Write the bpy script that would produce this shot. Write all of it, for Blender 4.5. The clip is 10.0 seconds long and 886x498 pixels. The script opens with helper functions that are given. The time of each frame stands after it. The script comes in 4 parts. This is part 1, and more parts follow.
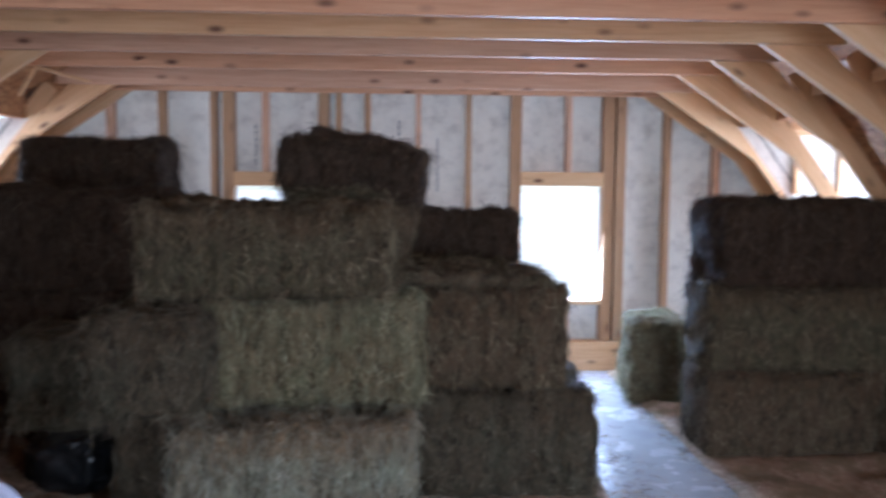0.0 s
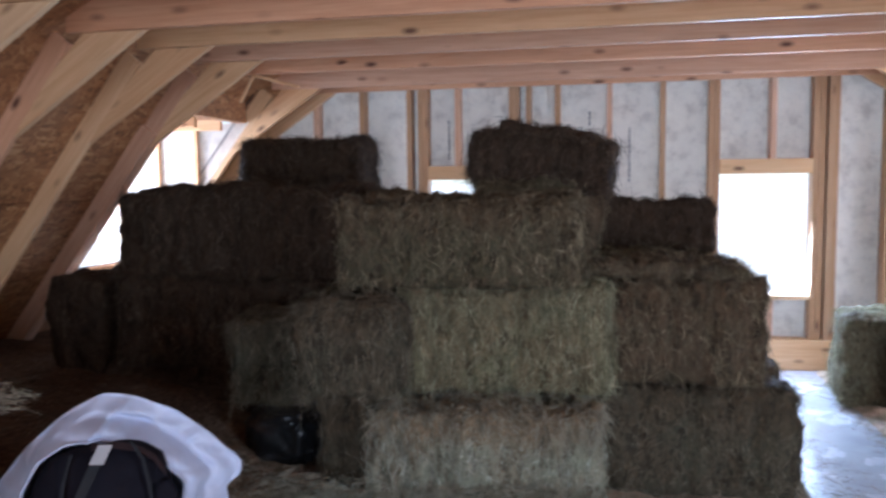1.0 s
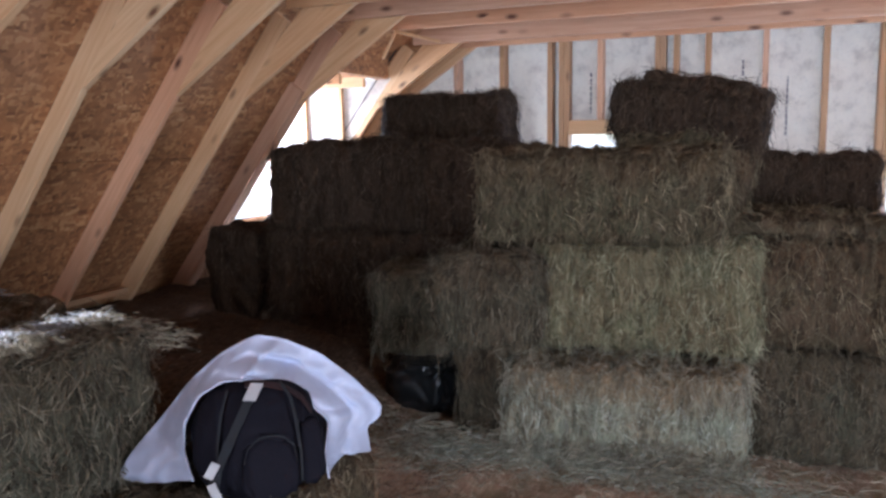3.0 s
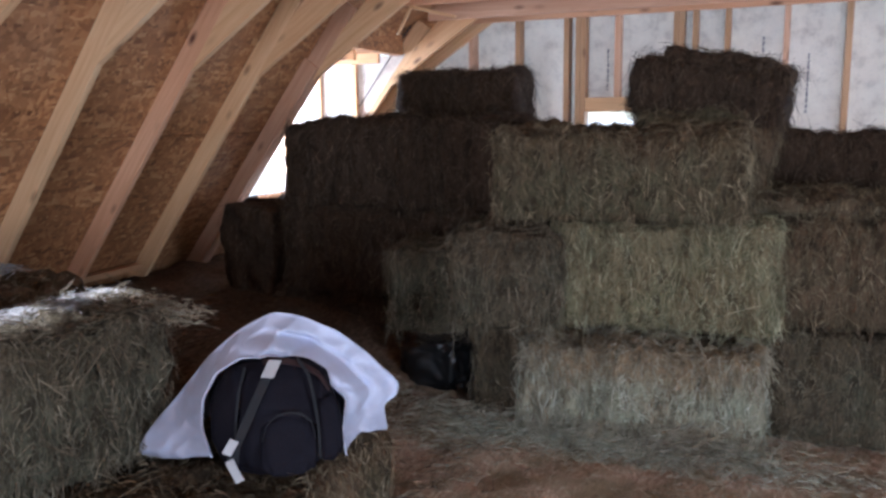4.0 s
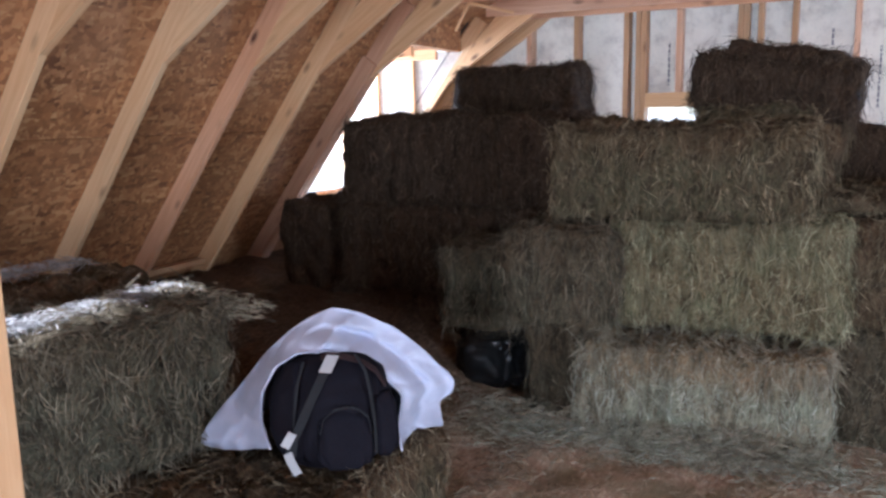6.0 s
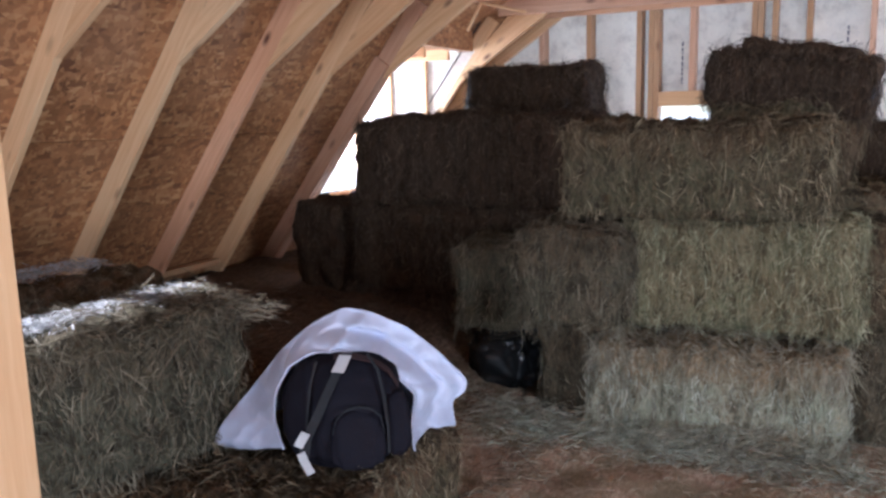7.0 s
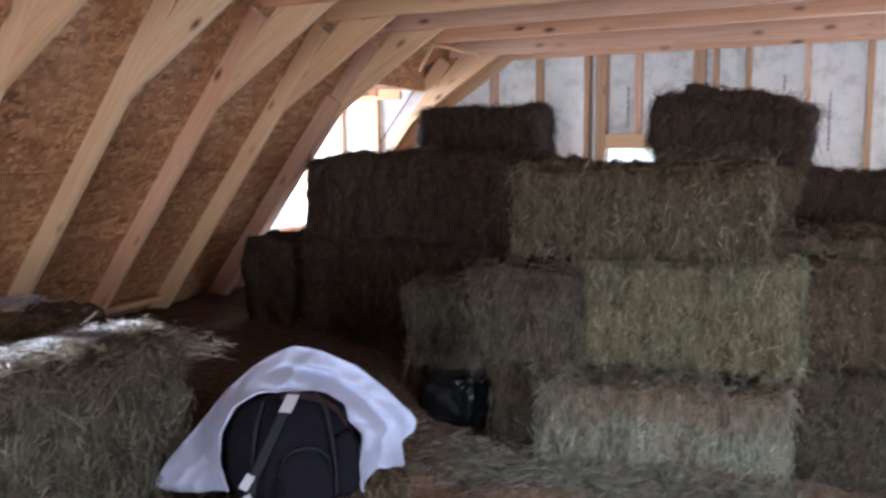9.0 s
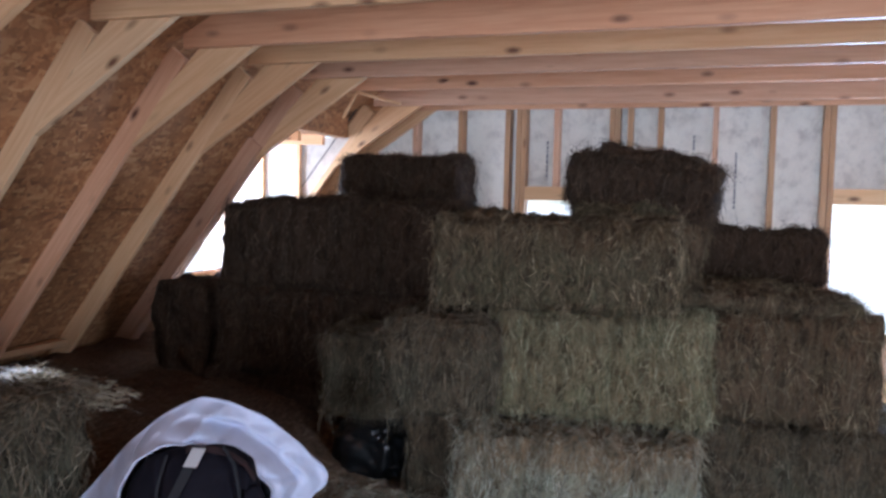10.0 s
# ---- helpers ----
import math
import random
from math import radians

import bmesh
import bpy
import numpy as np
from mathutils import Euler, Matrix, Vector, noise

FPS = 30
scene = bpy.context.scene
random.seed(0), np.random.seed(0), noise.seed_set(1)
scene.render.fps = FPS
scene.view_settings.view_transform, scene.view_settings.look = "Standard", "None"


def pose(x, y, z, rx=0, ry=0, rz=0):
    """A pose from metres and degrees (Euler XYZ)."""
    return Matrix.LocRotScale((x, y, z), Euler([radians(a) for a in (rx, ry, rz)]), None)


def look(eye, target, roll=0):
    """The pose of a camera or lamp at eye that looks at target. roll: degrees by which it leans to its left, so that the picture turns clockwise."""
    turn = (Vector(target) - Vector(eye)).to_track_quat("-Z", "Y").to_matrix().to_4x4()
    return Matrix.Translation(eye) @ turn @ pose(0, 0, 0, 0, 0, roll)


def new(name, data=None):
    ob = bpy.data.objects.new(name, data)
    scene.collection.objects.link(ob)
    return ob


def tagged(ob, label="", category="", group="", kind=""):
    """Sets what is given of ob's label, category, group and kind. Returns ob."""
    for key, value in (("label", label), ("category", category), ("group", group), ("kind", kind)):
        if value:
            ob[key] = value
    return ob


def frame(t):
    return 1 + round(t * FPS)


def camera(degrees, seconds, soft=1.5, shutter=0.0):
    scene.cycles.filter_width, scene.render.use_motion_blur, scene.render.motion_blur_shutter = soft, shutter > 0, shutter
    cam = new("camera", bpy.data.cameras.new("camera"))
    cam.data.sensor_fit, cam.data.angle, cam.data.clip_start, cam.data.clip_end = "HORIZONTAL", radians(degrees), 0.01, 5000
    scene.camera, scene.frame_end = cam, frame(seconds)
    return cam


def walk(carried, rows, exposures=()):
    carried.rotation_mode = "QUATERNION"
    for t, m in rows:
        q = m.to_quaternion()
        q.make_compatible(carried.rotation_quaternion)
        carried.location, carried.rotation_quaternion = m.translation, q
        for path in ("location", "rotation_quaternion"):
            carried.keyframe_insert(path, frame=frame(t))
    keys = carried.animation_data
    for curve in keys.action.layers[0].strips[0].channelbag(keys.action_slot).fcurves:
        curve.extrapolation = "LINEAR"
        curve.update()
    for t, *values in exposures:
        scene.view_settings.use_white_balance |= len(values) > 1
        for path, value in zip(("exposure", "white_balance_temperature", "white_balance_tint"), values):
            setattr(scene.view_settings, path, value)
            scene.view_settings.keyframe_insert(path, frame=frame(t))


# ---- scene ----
cam = camera(58.5, 10.0, soft=2.7, shutter=0.5)
PATH = [
    (0.0, (-0.010, 0.026, 1.465), (0.113, 3.015, 1.244), 0.51),
    (0.5, (0.009, 0.000, 1.460), (-0.315, 2.971, 1.199), 0.13),
    (1.0, (0.017, -0.016, 1.461), (-0.584, 2.913, 1.213), -0.60),
    (1.5, (0.027, -0.023, 1.444), (-0.847, 2.829, 1.129), -0.78),
    (2.0, (0.038, -0.019, 1.448), (-0.994, 2.777, 1.106), -1.47),
    (2.5, (0.032, -0.017, 1.449), (-1.052, 2.756, 1.084), -1.07),
    (4.0, (-0.007, -0.000, 1.445), (-1.143, 2.734, 0.960), -0.71),
    (4.5, (-0.016, -0.003, 1.444), (-1.261, 2.681, 0.945), -1.05),
    (5.0, (-0.013, 0.002, 1.445), (-1.314, 2.658, 0.940), -0.71),
    (6.5, (-0.013, 0.004, 1.447), (-1.362, 2.638, 0.956), -1.20),
    (7.0, (-0.009, 0.004, 1.446), (-1.381, 2.626, 0.952), -1.30),
    (7.5, (-0.012, 0.008, 1.444), (-1.383, 2.629, 0.943), -1.36),
    (8.0, (-0.015, 0.004, 1.446), (-1.391, 2.622, 0.944), -1.42),
    (8.5, (-0.014, 0.002, 1.449), (-1.353, 2.646, 0.983), -1.48),
    (9.0, (-0.007, -0.002, 1.450), (-1.216, 2.720, 1.094), -0.34),
    (9.5, (-0.000, 0.004, 1.455), (-1.023, 2.809, 1.161), 0.41),
    (10.0, (0.002, 0.008, 1.466), (-0.938, 2.851, 1.284), 1.40),
]
walk(cam, [(t, look(eye, target, roll)) for t, eye, target, roll in PATH], [(0.0, 1.25, 5250, 14), (1.0, 1.44, 5350, 14), (2.5, 1.8, 5450, 14), (4.2, 1.72, 5450, 14), (5.0, 1.86, 5450, 14), (7.5, 1.93, 5450, 14), (8.5, 1.88, 5450, 14), (10.0, 1.54, 5350, 14)])

# ---- world, sun, large lights ----
world = bpy.data.worlds.new("world")
scene.world = world
world.use_nodes = True
wn = world.node_tree
sky = wn.nodes.new("ShaderNodeTexSky")
sky.sky_type = 'NISHITA'
sky.sun_disc = False
sky.sun_elevation = radians(40)
sky.sun_rotation = radians(230)
wn.nodes["Background"].inputs["Strength"].default_value = 0.15
wn.links.new(sky.outputs[0], wn.nodes["Background"].inputs["Color"])

sun_data = bpy.data.lights.new("sun", 'SUN')
sun_data.energy, sun_data.angle, sun_data.color = 5.0, radians(0.5), (1.0, 0.98, 0.96)
sun = new("sun", sun_data)
sun.matrix_world = look((0, 0, 0), (0.60, 0.50, -0.64))


def opening_light(name, eye, target, sx, sy, watts, color=(0.86, 0.92, 1.0)):
    d = bpy.data.lights.new(name, 'AREA')
    d.shape, d.size, d.size_y, d.energy, d.color = 'RECTANGLE', sx, sy, watts, color
    ob = new(name, d)
    ob.matrix_world = look(eye, target)
    return ob


XC = -0.17           # ridge line
GABLE_Y = 6.47
REAR_Y = -4.2
JOIST_Z = 2.22
FLOOR_Z = 0.0
STEP = 0.61          # spacing of the roof frames
NUDGE = {-1: -0.113, 0: -0.06, 1: -0.022, 2: -0.02, 3: 0.0}
FRAMES = [2.97 + STEP * k + NUDGE.get(k, -0.10 if k < 0 else 0.0) for k in range(-11, 6)]
FRAME_WOOD = {-1: "pale", 0: "pale", 1: "red", 2: "pale", 3: "pink", 4: "pale", 5: "pale"}   # lower boards
TIE_WOOD = {-1: "red", 0: "pale", 1: "red", 2: "pale", 3: "pink", 4: "red", 5: "pink"}

opening_light("rear_door_light", (0.6, REAR_Y + 0.02, 1.20), (0.0, 5, 1.1), 2.3, 1.9, 58, (0.97, 0.98, 1.0))
opening_light("gable_window_light", (1.215, GABLE_Y - 0.02, 1.05), (1.1, 3.0, 0.0), 0.62, 0.88, 40, (0.62, 0.78, 1.0))
opening_light("west_dormer_light", (-4.20, 5.42, 1.40), (-2.8, 5.6, 1.4), 1.0, 0.9, 24)
opening_light("east_dormer_light", (3.86, 5.42, 1.40), (2.6, 5.6, 1.4), 1.0, 0.9, 26)
# fill light added on the east side, out of view
opening_light("side_fill_light", (3.36, 0.35, 1.02), (-1.2, 3.0, 0.4), 1.2, 1.2, 35, (0.93, 0.97, 1.0))


# ---- materials ----
def mat(name):
    m = bpy.data.materials.new(name)
    m.use_nodes = True
    n = m.node_tree
    return m, n, n.nodes["Principled BSDF"]


def node(n, kind, **values):
    x = n.nodes.new(kind)
    for k, v in values.items():
        x.inputs[k.replace("_", " ")].default_value = v
    return x


def ramp(n, fac, stops):
    r = n.nodes.new("ShaderNodeValToRGB")
    while len(r.color_ramp.elements) < len(stops):
        r.color_ramp.elements.new(0.5)
    for e, (p, c) in zip(r.color_ramp.elements, stops):
        e.position, e.color = p, (*c, 1)
    n.links.new(fac, r.inputs[0])
    return r.outputs[0]


def mapped(n, scale=(1, 1, 1), rot=(0, 0, 0), shift=True):
    tc = n.nodes.new("ShaderNodeTexCoord")
    mp = node(n, "ShaderNodeMapping", Scale=scale, Rotation=rot)
    n.links.new(tc.outputs["Object"], mp.inputs["Vector"])
    if shift:
        oi = n.nodes.new("ShaderNodeObjectInfo")
        ml = n.nodes.new("ShaderNodeMath")
        ml.operation = 'MULTIPLY'
        ml.inputs[1].default_value = 37.0
        n.links.new(oi.outputs["Random"], ml.inputs[0])
        n.links.new(ml.outputs[0], mp.inputs["Location"])
    return mp.outputs[0]


def noise_tex(n, vec, scale, detail=4, rough=0.6, distort=0.0):
    t = node(n, "ShaderNodeTexNoise", Scale=scale, Detail=detail, Roughness=rough, Distortion=distort)
    n.links.new(vec, t.inputs["Vector"])
    return t.outputs["Fac"]


def mix(n, fac, a, b, how='MIX'):
    x = n.nodes.new("ShaderNodeMix")
    x.data_type, x.blend_type = 'RGBA', how
    for s, v in ((0, fac), (6, a), (7, b)):
        if isinstance(v, (int, float)):
            x.inputs[s].default_value = v
        elif isinstance(v, tuple):
            x.inputs[s].default_value = (*v, 1)
        else:
            n.links.new(v, x.inputs[s])
    return x.outputs[2]


def bump(n, height, strength, distance, bsdf):
    b = node(n, "ShaderNodeBump", Strength=strength, Distance=distance)
    n.links.new(height, b.inputs["Height"])
    n.links.new(b.outputs[0], bsdf.inputs["Normal"])


def hay_material(name, green, brown, pale, top_brown=0.0):
    """Matted dry grass, its stems mostly upright; green and brown patches; the last value sets how brown the upper edge
    is.
    """
    m, n, b = mat(name)
    warp = node(n, "ShaderNodeTexNoise", Scale=6.0, Detail=3.0)
    n.links.new(mapped(n), warp.inputs["Vector"])
    sets = []
    for sc, rot, bend in (((95, 95, 16), (0.30, 0.22, 0.4), (4, 4, 0.9)), ((80, 80, 14), (-0.42, -0.30, 0.9), (4, 4, 0.9)), ((30, 90, 90), (0.3, 0.5, 0.6), (1.4, 4, 4))):
        v = n.nodes.new("ShaderNodeVectorMath")
        v.operation = 'MULTIPLY_ADD'
        v.inputs[1].default_value = bend
        n.links.new(warp.outputs["Color"], v.inputs[0])
        n.links.new(mapped(n, sc, rot), v.inputs[2])
        sets.append(noise_tex(n, v.outputs[0], 1.0, 4, 0.65, 0.3))
    mask = noise_tex(n, mapped(n), 16, 3)
    fib = mix(n, ramp(n, mask, [(0.42, (0, 0, 0)), (0.58, (1, 1, 1))]), sets[0], sets[1])
    mask2 = noise_tex(n, mapped(n, (1, 1, 1), (1, 0, 0)), 13, 3)
    fib = mix(n, ramp(n, mask2, [(0.54, (0, 0, 0)), (0.64, (1, 1, 1))]), fib, sets[2])
    big = noise_tex(n, mapped(n), 3.4, 5, 0.65)
    oi = n.nodes.new("ShaderNodeObjectInfo")
    ad = n.nodes.new("ShaderNodeMath")
    ad.operation = 'MULTIPLY_ADD'
    ad.inputs[1].default_value, ad.inputs[2].default_value = 0.24, -0.12
    n.links.new(oi.outputs["Random"], ad.inputs[0])
    sm = n.nodes.new("ShaderNodeMath")
    n.links.new(big, sm.inputs[0])
    n.links.new(ad.outputs[0], sm.inputs[1])
    base = ramp(n, sm.outputs[0], [(0.40, green), (0.60, brown)])
    if top_brown:
        base = mix(n, top_brown_mask(n, top_brown), base, tuple(c * k for c, k in zip(brown, (0.92, 0.72, 0.58))))
    clump = noise_tex(n, mapped(n, (1, 1, 0.5)), 17, 4, 0.7)
    col = mix(n, ramp(n, fib, [(0.33, (0.06, 0.06, 0.06)), (0.46, (0.70, 0.70, 0.70)), (0.58, (1, 1, 1))]), tuple(c * 0.30 for c in brown), base)
    col = mix(n, ramp(n, clump, [(0.36, (0.9, 0.9, 0.9)), (0.52, (0, 0, 0))]), col, tuple(c * 0.33 for c in brown))
    col = mix(n, ramp(n, fib, [(0.57, (0, 0, 0)), (0.72, (0.9, 0.9, 0.9))]), col, pale)
    n.links.new(col, b.inputs["Base Color"])
    b.inputs["Roughness"].default_value = 0.85
    b.inputs["Specular IOR Level"].default_value = 0.15
    bump(n, fib, 1.0, 0.025, b)
    return m


def top_brown_mask(n, amount):
    """Browner upper part of a bale, with a ragged lower limit."""
    tc = n.nodes.new("ShaderNodeTexCoord")
    xyz = n.nodes.new("ShaderNodeSeparateXYZ")
    n.links.new(tc.outputs["Object"], xyz.inputs[0])
    ad = n.nodes.new("ShaderNodeMath")
    ad.operation = 'MULTIPLY_ADD'
    ad.inputs[1].default_value = 0.34
    n.links.new(noise_tex(n, mapped(n), 7, 4, 0.7), ad.inputs[0])
    n.links.new(xyz.outputs[2], ad.inputs[2])
    return ramp(n, ad.outputs[0], [(0.20, (0, 0, 0)), (0.33, (amount, amount, amount))])


def straw_material(name, a, c, brown=(0.16, 0.105, 0.06), top_brown=0.0):
    """Loose blades: each of its own tone between a and c, a few bleached, in greener and browner patches."""
    m, n, b = mat(name)
    g = n.nodes.new("ShaderNodeNewGeometry")
    mid = tuple(x * 0.65 + y * 0.35 for x, y in zip(a, c))
    col = ramp(n, g.outputs["Random Per Island"], [(0, a), (0.55, mid), (0.83, tuple(x * 0.4 + y * 0.6 for x, y in zip(a, c))), (1, c)])
    patch = ramp(n, noise_tex(n, mapped(n), 3.4, 5, 0.65), [(0.42, (0, 0, 0)), (0.62, (0.75, 0.75, 0.75))])
    col = mix(n, patch, col, mix(n, 0.5, col, brown))
    if top_brown:
        col = mix(n, top_brown_mask(n, top_brown), col, mix(n, 0.75, col, brown))
    wisp = noise_tex(n, mapped(n, (1, 1, 0.5)), 17, 4, 0.7)
    col = mix(n, 1.0, col, ramp(n, wisp, [(0.33, (0.33, 0.32, 0.31)), (0.50, (0.80, 0.80, 0.80)), (0.64, (1, 1, 1))]), 'MULTIPLY')
    n.links.new(col, b.inputs["Base Color"])
    b.inputs["Roughness"].default_value = 0.7
    b.inputs["Specular IOR Level"].default_value = 0.2
    return m


HAY = hay_material("hay_green_brown", (0.104, 0.094, 0.054), (0.130, 0.091, 0.056), (0.26, 0.22, 0.13), 0.45)
HAY_GREEN = hay_material("hay_green", (0.205, 0.205, 0.115), (0.22, 0.175, 0.10), (0.42, 0.39, 0.24))
HAY_PALE = hay_material("hay_pale", (0.33, 0.345, 0.245), (0.33, 0.28, 0.19), (0.60, 0.57, 0.44), 0.9)
HAY_BROWN = hay_material("hay_brown", (0.098, 0.093, 0.061), (0.112, 0.088, 0.056), (0.23, 0.20, 0.135), 0.35)
# brown hay with the shade of the rear stacks put into its colour
HAY_BROWN_SHADED = hay_material("hay_brown_shaded", (0.056, 0.037, 0.024), (0.064, 0.040, 0.025), (0.14, 0.098, 0.062))
STRAW = straw_material("straw_blades", (0.112, 0.094, 0.055), (0.47, 0.385, 0.245), (0.135, 0.088, 0.052), 0.45)
STRAW_GREEN = straw_material("straw_blades_green", (0.218, 0.218, 0.124), (0.634, 0.594, 0.392), (0.22, 0.165, 0.095))
STRAW_PALE = straw_material("straw_blades_pale", (0.333, 0.351, 0.247), (0.800, 0.800, 0.675), (0.30, 0.235, 0.155), 0.85)
STRAW_BROWN = straw_material("straw_blades_brown", (0.100, 0.090, 0.060), (0.36, 0.305, 0.21), (0.10, 0.072, 0.046), 0.5)
# brown blades darkened in colour to go with the shaded bales
STRAW_BROWN_SHADED = straw_material("straw_blades_shaded", (0.060, 0.041, 0.027), (0.19, 0.132, 0.085), (0.062, 0.039, 0.025))
# straw whitened in colour to stand for the strip of sun
STRAW_SUNLIT = straw_material("straw_blades_white", (0.34, 0.35, 0.36), (0.74, 0.74, 0.76), (0.36, 0.32, 0.27))
STRAW_FLOOR = straw_material("straw_blades_bleached", (0.276, 0.207, 0.138), (0.800, 0.729, 0.540), (0.26, 0.17, 0.11))


def litter_material():
    """Trodden chaff over the boards; towards the hay heaped along the slope, shade is mixed into the colour."""
    m, n, b = mat("hay_litter")
    fine = noise_tex(n, mapped(n, (70, 22, 40), (0, 0, 0.2), False), 1.0, 5, 0.7, 0.6)
    blot = noise_tex(n, mapped(n, shift=False), 5, 5, 0.65)
    chaff = ramp(n, fine, [(0.32, (0.26, 0.165, 0.108)), (0.5, (0.50, 0.345, 0.24)), (0.66, (0.70, 0.56, 0.41))])
    chaff = mix(n, ramp(n, blot, [(0.40, (0.75, 0.75, 0.75)), (0.56, (0, 0, 0))]), chaff, (0.27, 0.225, 0.135))
    # heaped hay with the shade under the slope put into its colour
    shaded = ramp(n, fine, [(0.36, (0.035, 0.021, 0.014)), (0.55, (0.105, 0.062, 0.039)), (0.72, (0.20, 0.135, 0.088))])
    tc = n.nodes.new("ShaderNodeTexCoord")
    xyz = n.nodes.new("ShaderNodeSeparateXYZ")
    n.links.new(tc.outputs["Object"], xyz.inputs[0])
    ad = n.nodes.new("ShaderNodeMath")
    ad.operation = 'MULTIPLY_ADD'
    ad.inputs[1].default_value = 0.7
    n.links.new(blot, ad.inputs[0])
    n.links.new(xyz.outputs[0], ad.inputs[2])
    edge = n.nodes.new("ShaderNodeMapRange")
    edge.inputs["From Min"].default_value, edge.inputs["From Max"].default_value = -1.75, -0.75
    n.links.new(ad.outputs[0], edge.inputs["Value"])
    n.links.new(mix(n, edge.outputs[0], shaded, chaff), b.inputs["Base Color"])
    b.inputs["Roughness"].default_value = 0.85
    b.inputs["Specular IOR Level"].default_value = 0.2
    bump(n, fine, 0.8, 0.015, b)
    return m


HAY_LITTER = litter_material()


def lumber(name, light, dark, knot=(0.16, 0.07, 0.035)):
    """Planed softwood: grain along local x, with knots."""
    m, n, b = mat(name)
    oi = n.nodes.new("ShaderNodeObjectInfo")
    grain = noise_tex(n, mapped(n, (1.2, 26, 26)), 2.2, 5, 0.6, 0.5)
    tint = noise_tex(n, mapped(n, (0.6, 3, 3)), 1.5, 2)
    col = ramp(n, grain, [(0.3, dark), (0.62, light)])
    col = mix(n, ramp(n, tint, [(0.35, (0, 0, 0)), (0.7, (0.30, 0.30, 0.30))]), col, tuple(c * k for c, k in zip(dark, (0.92, 0.80, 0.68))))
    hue = mix(n, 1.0, col, ramp(n, oi.outputs["Random"], [(0, (1, 1, 1)), (0.5, (1.0, 0.95, 0.90)), (1, (0.93, 0.85, 0.78))]), 'MULTIPLY')
    vo = node(n, "ShaderNodeTexVoronoi", Scale=1.0, Randomness=1.0)
    n.links.new(mapped(n, (4.6, 11, 11), (0, 0, 0.25)), vo.inputs["Vector"])
    few = n.nodes.new("ShaderNodeSeparateColor")
    n.links.new(vo.outputs["Color"], few.inputs[0])
    k = mix(n, 1.0, ramp(n, vo.outputs["Distance"], [(0.09, (1, 1, 1)), (0.13, (0.7, 0.7, 0.7)), (0.27, (0, 0, 0))]), ramp(n, few.outputs[0], [(0.40, (0, 0, 0)), (0.75, (1, 1, 1))]), 'MULTIPLY')
    n.links.new(mix(n, k, hue, knot), b.inputs["Base Color"])
    b.inputs["Roughness"].default_value = 0.55
    bump(n, grain, 0.15, 0.004, b)
    return m


WOOD = lumber("planed_pine", (0.75, 0.53, 0.31), (0.63, 0.395, 0.208))
WOOD_RED = lumber("planed_fir", (0.74, 0.45, 0.28), (0.61, 0.335, 0.19), (0.12, 0.045, 0.025))
WOOD_PINK = lumber("planed_hemlock", (0.66, 0.44, 0.31), (0.55, 0.335, 0.22), (0.14, 0.06, 0.035))
# pine with the shade on backlit studs and foot blocks put into its colour
WOOD_SHADED = lumber("shaded_pine", (0.50, 0.325, 0.185), (0.39, 0.235, 0.125))


def osb_material():
    m, n, b = mat("strand_board")
    cols = []
    heights = []
    for rot, sc in ((0.3, (9, 38, 38)), (1.2, (34, 11, 34)), (2.2, (12, 36, 36))):
        vo = node(n, "ShaderNodeTexVoronoi", Scale=1.0, Randomness=1.0)
        n.links.new(mapped(n, sc, (0.2, 0.1, rot)), vo.inputs["Vector"])
        cols.append(vo.outputs["Color"])
        heights.append(vo.outputs["Distance"])
    sep = []
    for c in cols:
        s = n.nodes.new("ShaderNodeSeparateColor")
        n.links.new(c, s.inputs[0])
        sep.append(s)
    a = ramp(n, sep[0].outputs[0], [(0.0, (0.27, 0.115, 0.045)), (0.5, (0.40, 0.182, 0.072)), (1, (0.55, 0.29, 0.13))])
    c = ramp(n, sep[1].outputs[1], [(0.0, (0.19, 0.08, 0.034)), (0.6, (0.40, 0.185, 0.075)), (1, (0.60, 0.355, 0.17))])
    col = mix(n, ramp(n, sep[2].outputs[2], [(0.45, (0, 0, 0)), (0.55, (1, 1, 1))]), a, c)
    big = noise_tex(n, mapped(n), 2.5, 3)
    col = mix(n, ramp(n, big, [(0.35, (0.35, 0.35, 0.35)), (0.65, (0, 0, 0))]), col, (0.24, 0.115, 0.055))
    n.links.new(col, b.inputs["Base Color"])
    b.inputs["Roughness"].default_value = 0.6
    bump(n, heights[0], 0.25, 0.004, b)
    return m


OSB = osb_material()


